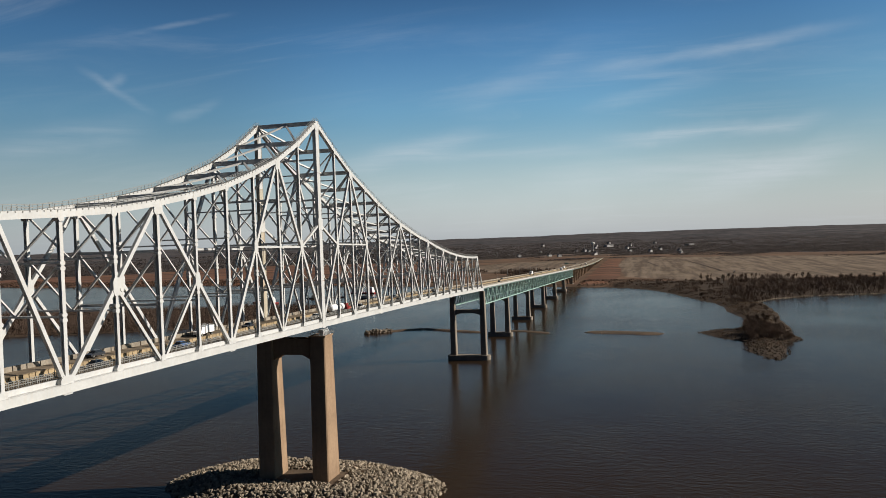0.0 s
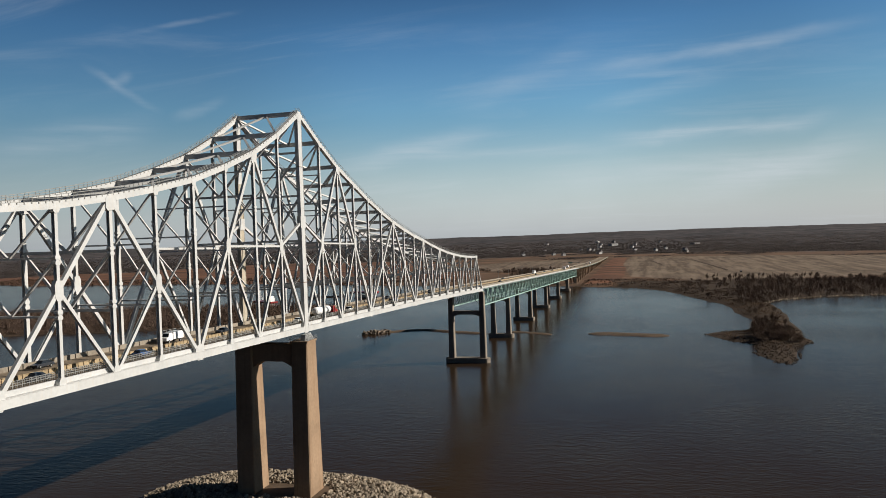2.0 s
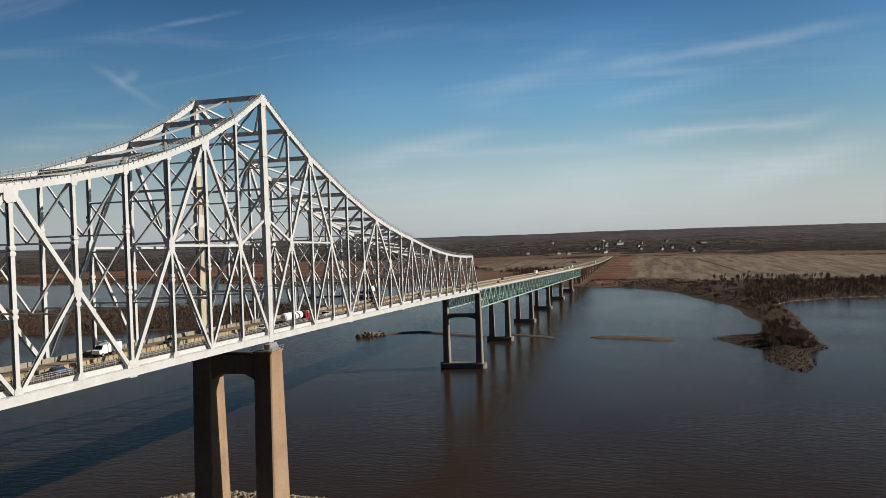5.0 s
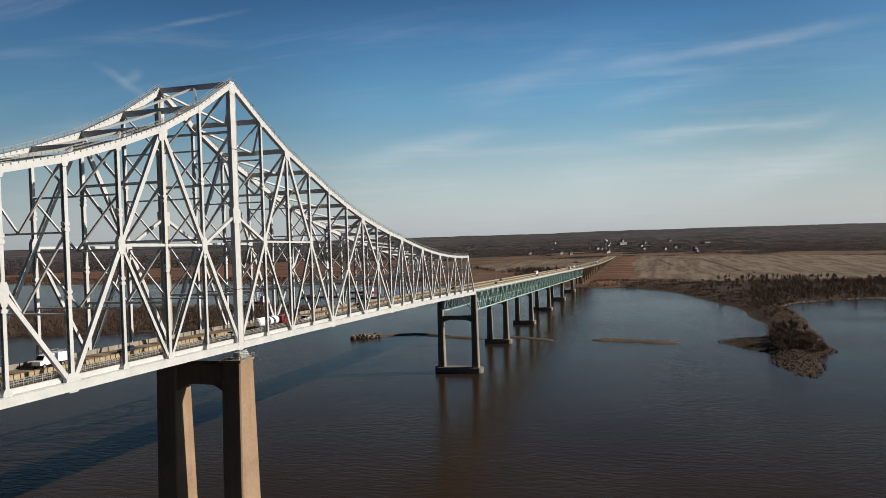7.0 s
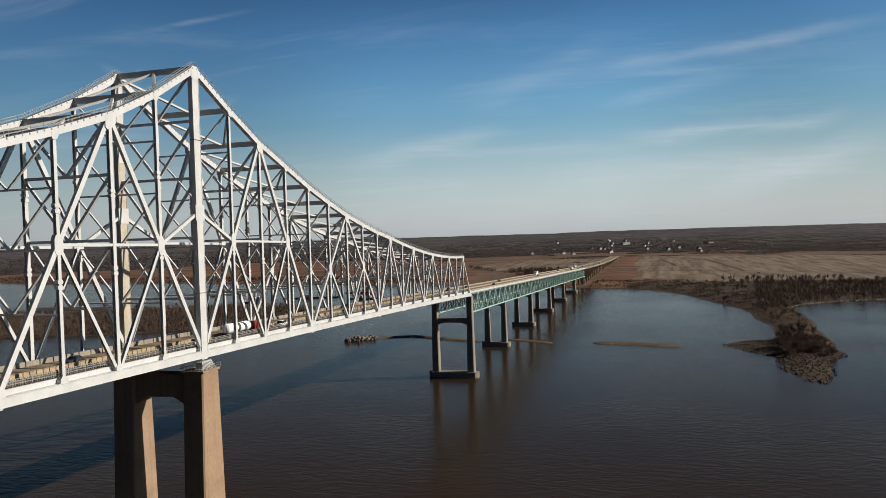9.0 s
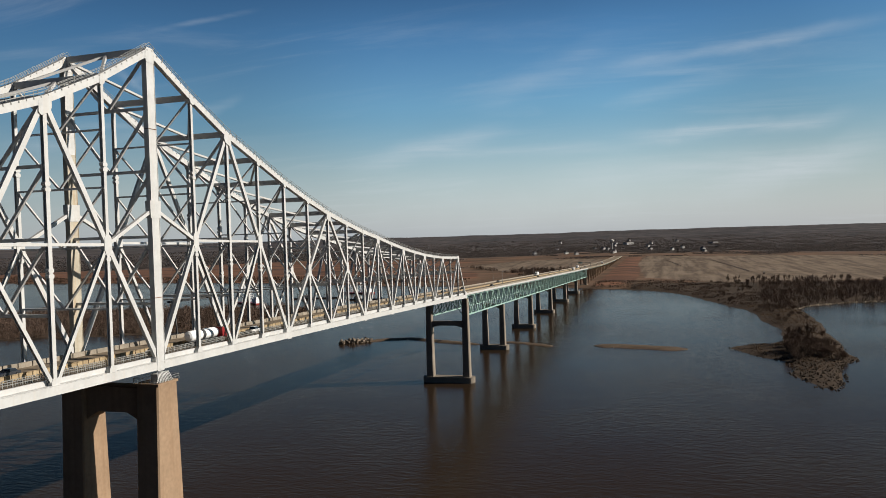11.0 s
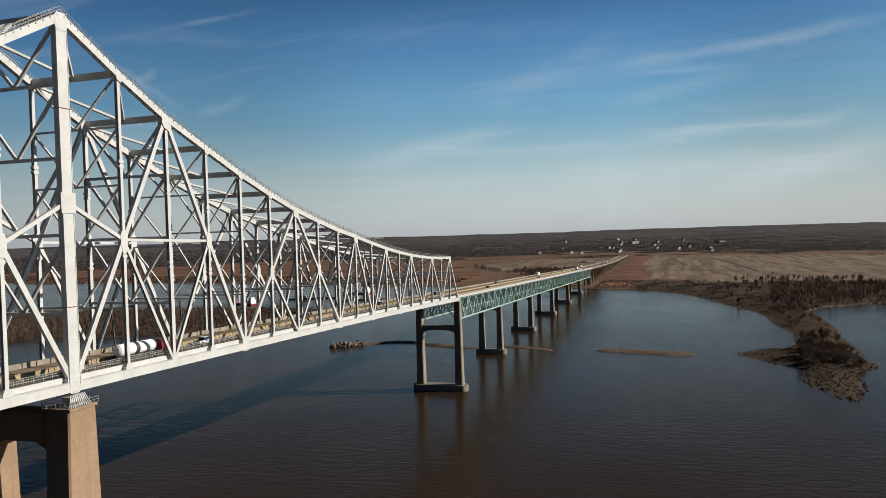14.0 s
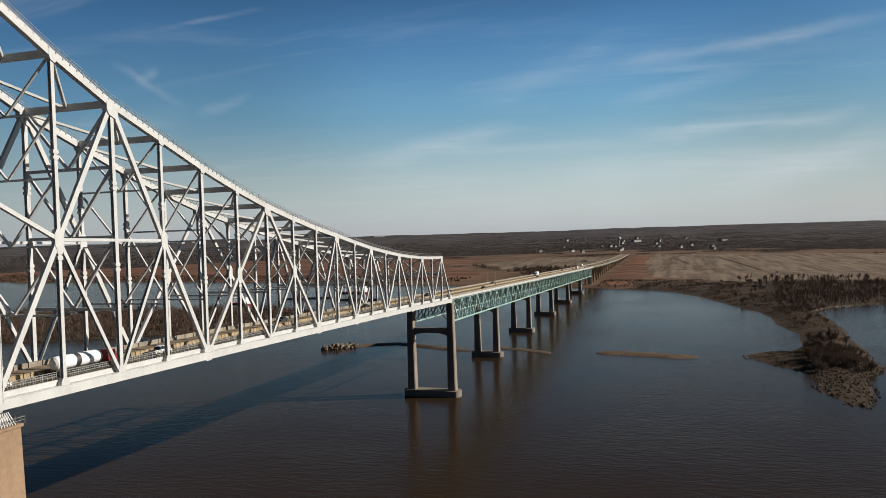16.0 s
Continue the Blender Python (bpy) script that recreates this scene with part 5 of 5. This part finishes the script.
for k in range(11):
    lamp_post(CX + (10.1 if k % 2 else -10.1), Y_END + 35 + k * 62, -1.8 if k % 2 else 1.8)
gy_ = Y_SHORE + 40
gan = thing("sign_gantry", (CX, gy_, road(gy_)), "grey steel sign gantry over the road", "sign gantry")
for x in (-10.6, 10.6):
    part("post", Shape().bar((x, 0, -1.5), (x, 0, 7.5), .35, .35), M_RAIL, gan)
part("beam", Shape().bar((-10.6, 0, 7.2), (10.6, 0, 7.2), .4, .6, (0, 1, 0)), M_RAIL, gan)
part("sign_panel", Shape().box((-7, -.3, 6.2), (-1, -.22, 8.6)), M_GREEN, gan, "dark sign seen from behind")

# horizontal beam of the inspection platform on the far truss
for y0, y1, z in ((33, 62, 62.0),):
    tr = thing("inspection_platform", (XF - 1.2, y0, z), "dark steel inspection platform hung beside the far truss", "platform")
    part("beam", Shape().bar((0, 0, 0), (0, y1 - y0, -.4), 1.0, .5), M_STEEL, tr)
    part("hanger", Shape().bar((0.2, 2, -.2), (0.9, 2, -9.5), .3, .3), M_STEEL, tr)
    part("hanger", Shape().bar((0.2, y1 - y0 - 2, -.5), (0.9, y1 - y0 - 2, -9.5), .3, .3), M_STEEL, tr)


# ---------- distance ----------
def ground_z(x, y):
    return float(land_height(np.array([float(x)]), np.array([float(y)]))[0][0])


def water_tower(x, y, h):
    t = thing("water_tower", (x, y, ground_z(x, y)), "white water tower with a round tank on a stem", "water tower")
    part("stem", Shape().tube((0, 0, -1), (0, 0, h * .75), 2.6, 2.0, 14), M_BUILD, t)
    sh = Shape()
    prof = [(h * .66, 2.0), (h * .72, 5.0), (h * .8, 7.6), (h * .88, 7.8), (h * .95, 5.8), (h, 2.0)]
    for z, r in prof:
        for k in range(18):
            a = 2 * math.pi * k / 18
            sh.v.append((math.cos(a) * r, math.sin(a) * r, z))
    for i in range(len(prof) - 1):
        for k in range(18):
            sh.f.append((i * 18 + k, i * 18 + (k + 1) % 18, (i + 1) * 18 + (k + 1) % 18, (i + 1) * 18 + k))
    part("tank", sh, M_BUILD, t, smooth=True)


water_tower(-66, 2655, 36)


def house(x, y, w, d, h, rot, label, big=False):
    g = thing("warehouse" if big else "house", (x, y, ground_z(x, y) - .3), label, "building", "buildings of the far town")
    g.rotation_euler = (0, 0, rot)
    walls = Shape().box((-w / 2, -d / 2, 0), (w / 2, d / 2, h))
    part("wall", walls, M_BUILD, g)
    if big:
        part("roof", Shape().box((-w / 2 - .3, -d / 2 - .3, h), (w / 2 + .3, d / 2 + .3, h + .5)), M_ROOF, g)
    else:
        part("roof", Shape().prism([(-w / 2 - .5, 0, h - .1), (w / 2 + .5, 0, h - .1), (0, 0, h + w * .35)], (0, 1, 0), d + .8), M_ROOF, g)
    for k in range(max(2, int(w / 4))):
        xx = -w / 2 + (k + .5) * w / max(2, int(w / 4))
        part("window", Shape().box((xx - .6, -d / 2 - .05, h * .4), (xx + .6, -d / 2 + .02, h * .75)), M_GLASS, g)


rs = random.Random(123)
for k in range(22):
    x, y = rs.uniform(-330, 420), rs.uniform(2200, 3200)
    house(x, y, rs.uniform(9, 16), rs.uniform(8, 12), rs.uniform(4.5, 8), rs.uniform(.7, 1.3), "small pale house with a grey roof")
for x, y, w, h in ((-20, 2960, 34, 9), (300, 2900, 30, 6), (-1500, 3900, 60, 8), (-1900, 3800, 70, 7), (-2500, 3600, 80, 9)):
    house(x, y, w, 22, h, rs.uniform(.5, .8), "long pale flat-roofed warehouse", True)


# ---------- boats and works on the far channel ----------
def workboat(x, y, rot):
    b = thing("work_barge", (x, y, WATER), "dredging barge with white lattice masts and red hull", "barge")
    b.rotation_euler = (0, 0, rot)
    part("hull", profile([(-22, -.6), (20, -.6), (23, 1.6), (-22, 1.6)], 11, -.3), M_RED, b, "red steel hull")
    part("deckhouse", Shape().box((-3.5, -18, 1.6), (3.5, -10, 6.5)), M_CARW, b)
    part("deckhouse", Shape().box((-2.6, -17, 6.5), (2.6, -11.5, 9)), M_CARW, b)
    for y0 in (-3, 11):
        m = Shape()
        top = Vector((0, y0 + 1.5, 24))
        for dx, dy in ((-3, -2), (3, -2), (-3, 3), (3, 3)):
            m.bar((dx, y0 + dy, 1.6), top + Vector((dx * .1, dy * .1, 0)), .3, .3)
        for k in range(1, 7):
            f = k / 7.5
            q = [Vector((dx, y0 + dy, 1.6)).lerp(top, f) for dx, dy in ((-3, -2), (3, -2), (3, 3), (-3, 3))]
            for i in range(4):
                m.bar(q[i], q[(i + 1) % 4], .2, .2, (0, 0, 1))
        part("lattice_mast", m, M_CARW, b)
    part("boom", Shape().bar((0, 14, 6), (0, 40, 17), .8, .8), M_RAIL, b)


workboat(-385, 690, 1.1)
workboat(-300, 838, 1.4)


def pontoon(x, y, rot, ln):
    b = thing("pontoon", (x, y, WATER), "long low dark mooring pontoon on the water", "pontoon")
    b.rotation_euler = (0, 0, rot)
    part("float", Shape().box((-ln / 2, -4, -.5), (ln / 2, 4, 1.4)), M_STEEL, b)
    for k in range(5):
        xx = -ln / 2 + (k + .5) * ln / 5
        part("mooring_post", Shape().tube((xx, 4.6, -3), (xx, 4.6, 6), .4, .4, 8), M_BARK, b)
    part("shed", Shape().box((-ln * .3, -2, 1.4), (-ln * .12, 2, 4.6)), M_BUILD, b)


pontoon(-330, 760, .3, 60)
pontoon(-250, 740, .1, 50)
pontoon(-215, 1010, -.35, 70)

# a harvester standing in the field, and two poles by the bank
mx_, my_ = 262, 1110
t = thing("tractor", (mx_, my_, ground_z(mx_, my_)), "small dark tractor with a white cab in the field", "tractor")
part("body", profile([(-2.2, .6), (2.2, .6), (2.1, 1.6), (.2, 1.7), (-2.2, 1.4)], 1.6), M_CARD, t)
part("cab", profile([(-1.8, 1.5), (.2, 1.6), (0, 3.0), (-1.6, 3.0)], 1.6, .1), M_CARW, t)
for wx in (-1.1, 1.1):
    wheel(t, wx, -1.2, .9, .5)
    wheel(t, wx, 1.5, .6, .4)


# ---------- tracks across the field ----------
def field_track(a, b, w):
    w *= 1.5
    sh = Shape()
    n = 24
    for i in range(n + 1):
        p = Vector(a).lerp(Vector(b), i / n)
        d = (Vector(b) - Vector(a)).normalized()
        nr = Vector((-d.y, d.x)) * w * (0.7 + 0.5 * noise.noise(Vector((i * .4, a[0], 0))))
        for q in (p - nr, p + nr):
            sh.v.append((q.x, q.y, ground_z(q.x, q.y) + 0.4))
    sh.f = [(2 * i, 2 * i + 1, 2 * i + 3, 2 * i + 2) for i in range(n)]
    tagged(part("field_track", sh, M_SOIL), "dark wet wheel track across the stubble field", "track", kind="structure")


field_track((118, 1692), (146, 1398), 1.2)
field_track((217, 1640), (249, 1175), 1.6)
field_track((265, 1614), (310, 1400), 1.2)
field_track((76, 1231), (210, 1204), 2.0)
field_track((210, 1204), (398, 1087), 2.0)
field_track((398, 1087), (900, 1060), 2.0)


# ---------- ladder beside the hinged joint ----------
for x in (XN, XF):
    ld = thing("access_ladder", (x, -9 * P - 1.1, low(-9)), "thin white steel access ladder at the hinged joint", "ladder")
    for dx in (-.3, .3):
        part("rail", Shape().bar((dx, 0, 0), (dx, 0, TOP[-9] - low(-9)), .1, .1), M_WHITE, ld)
    for k in range(26):
        zz = 1 + k * (TOP[-9] - low(-9) - 2) / 25
        part("rung", Shape().bar((-.3, 0, zz), (.3, 0, zz), .05, .05, (0, 0, 1)), M_WHITE, ld)
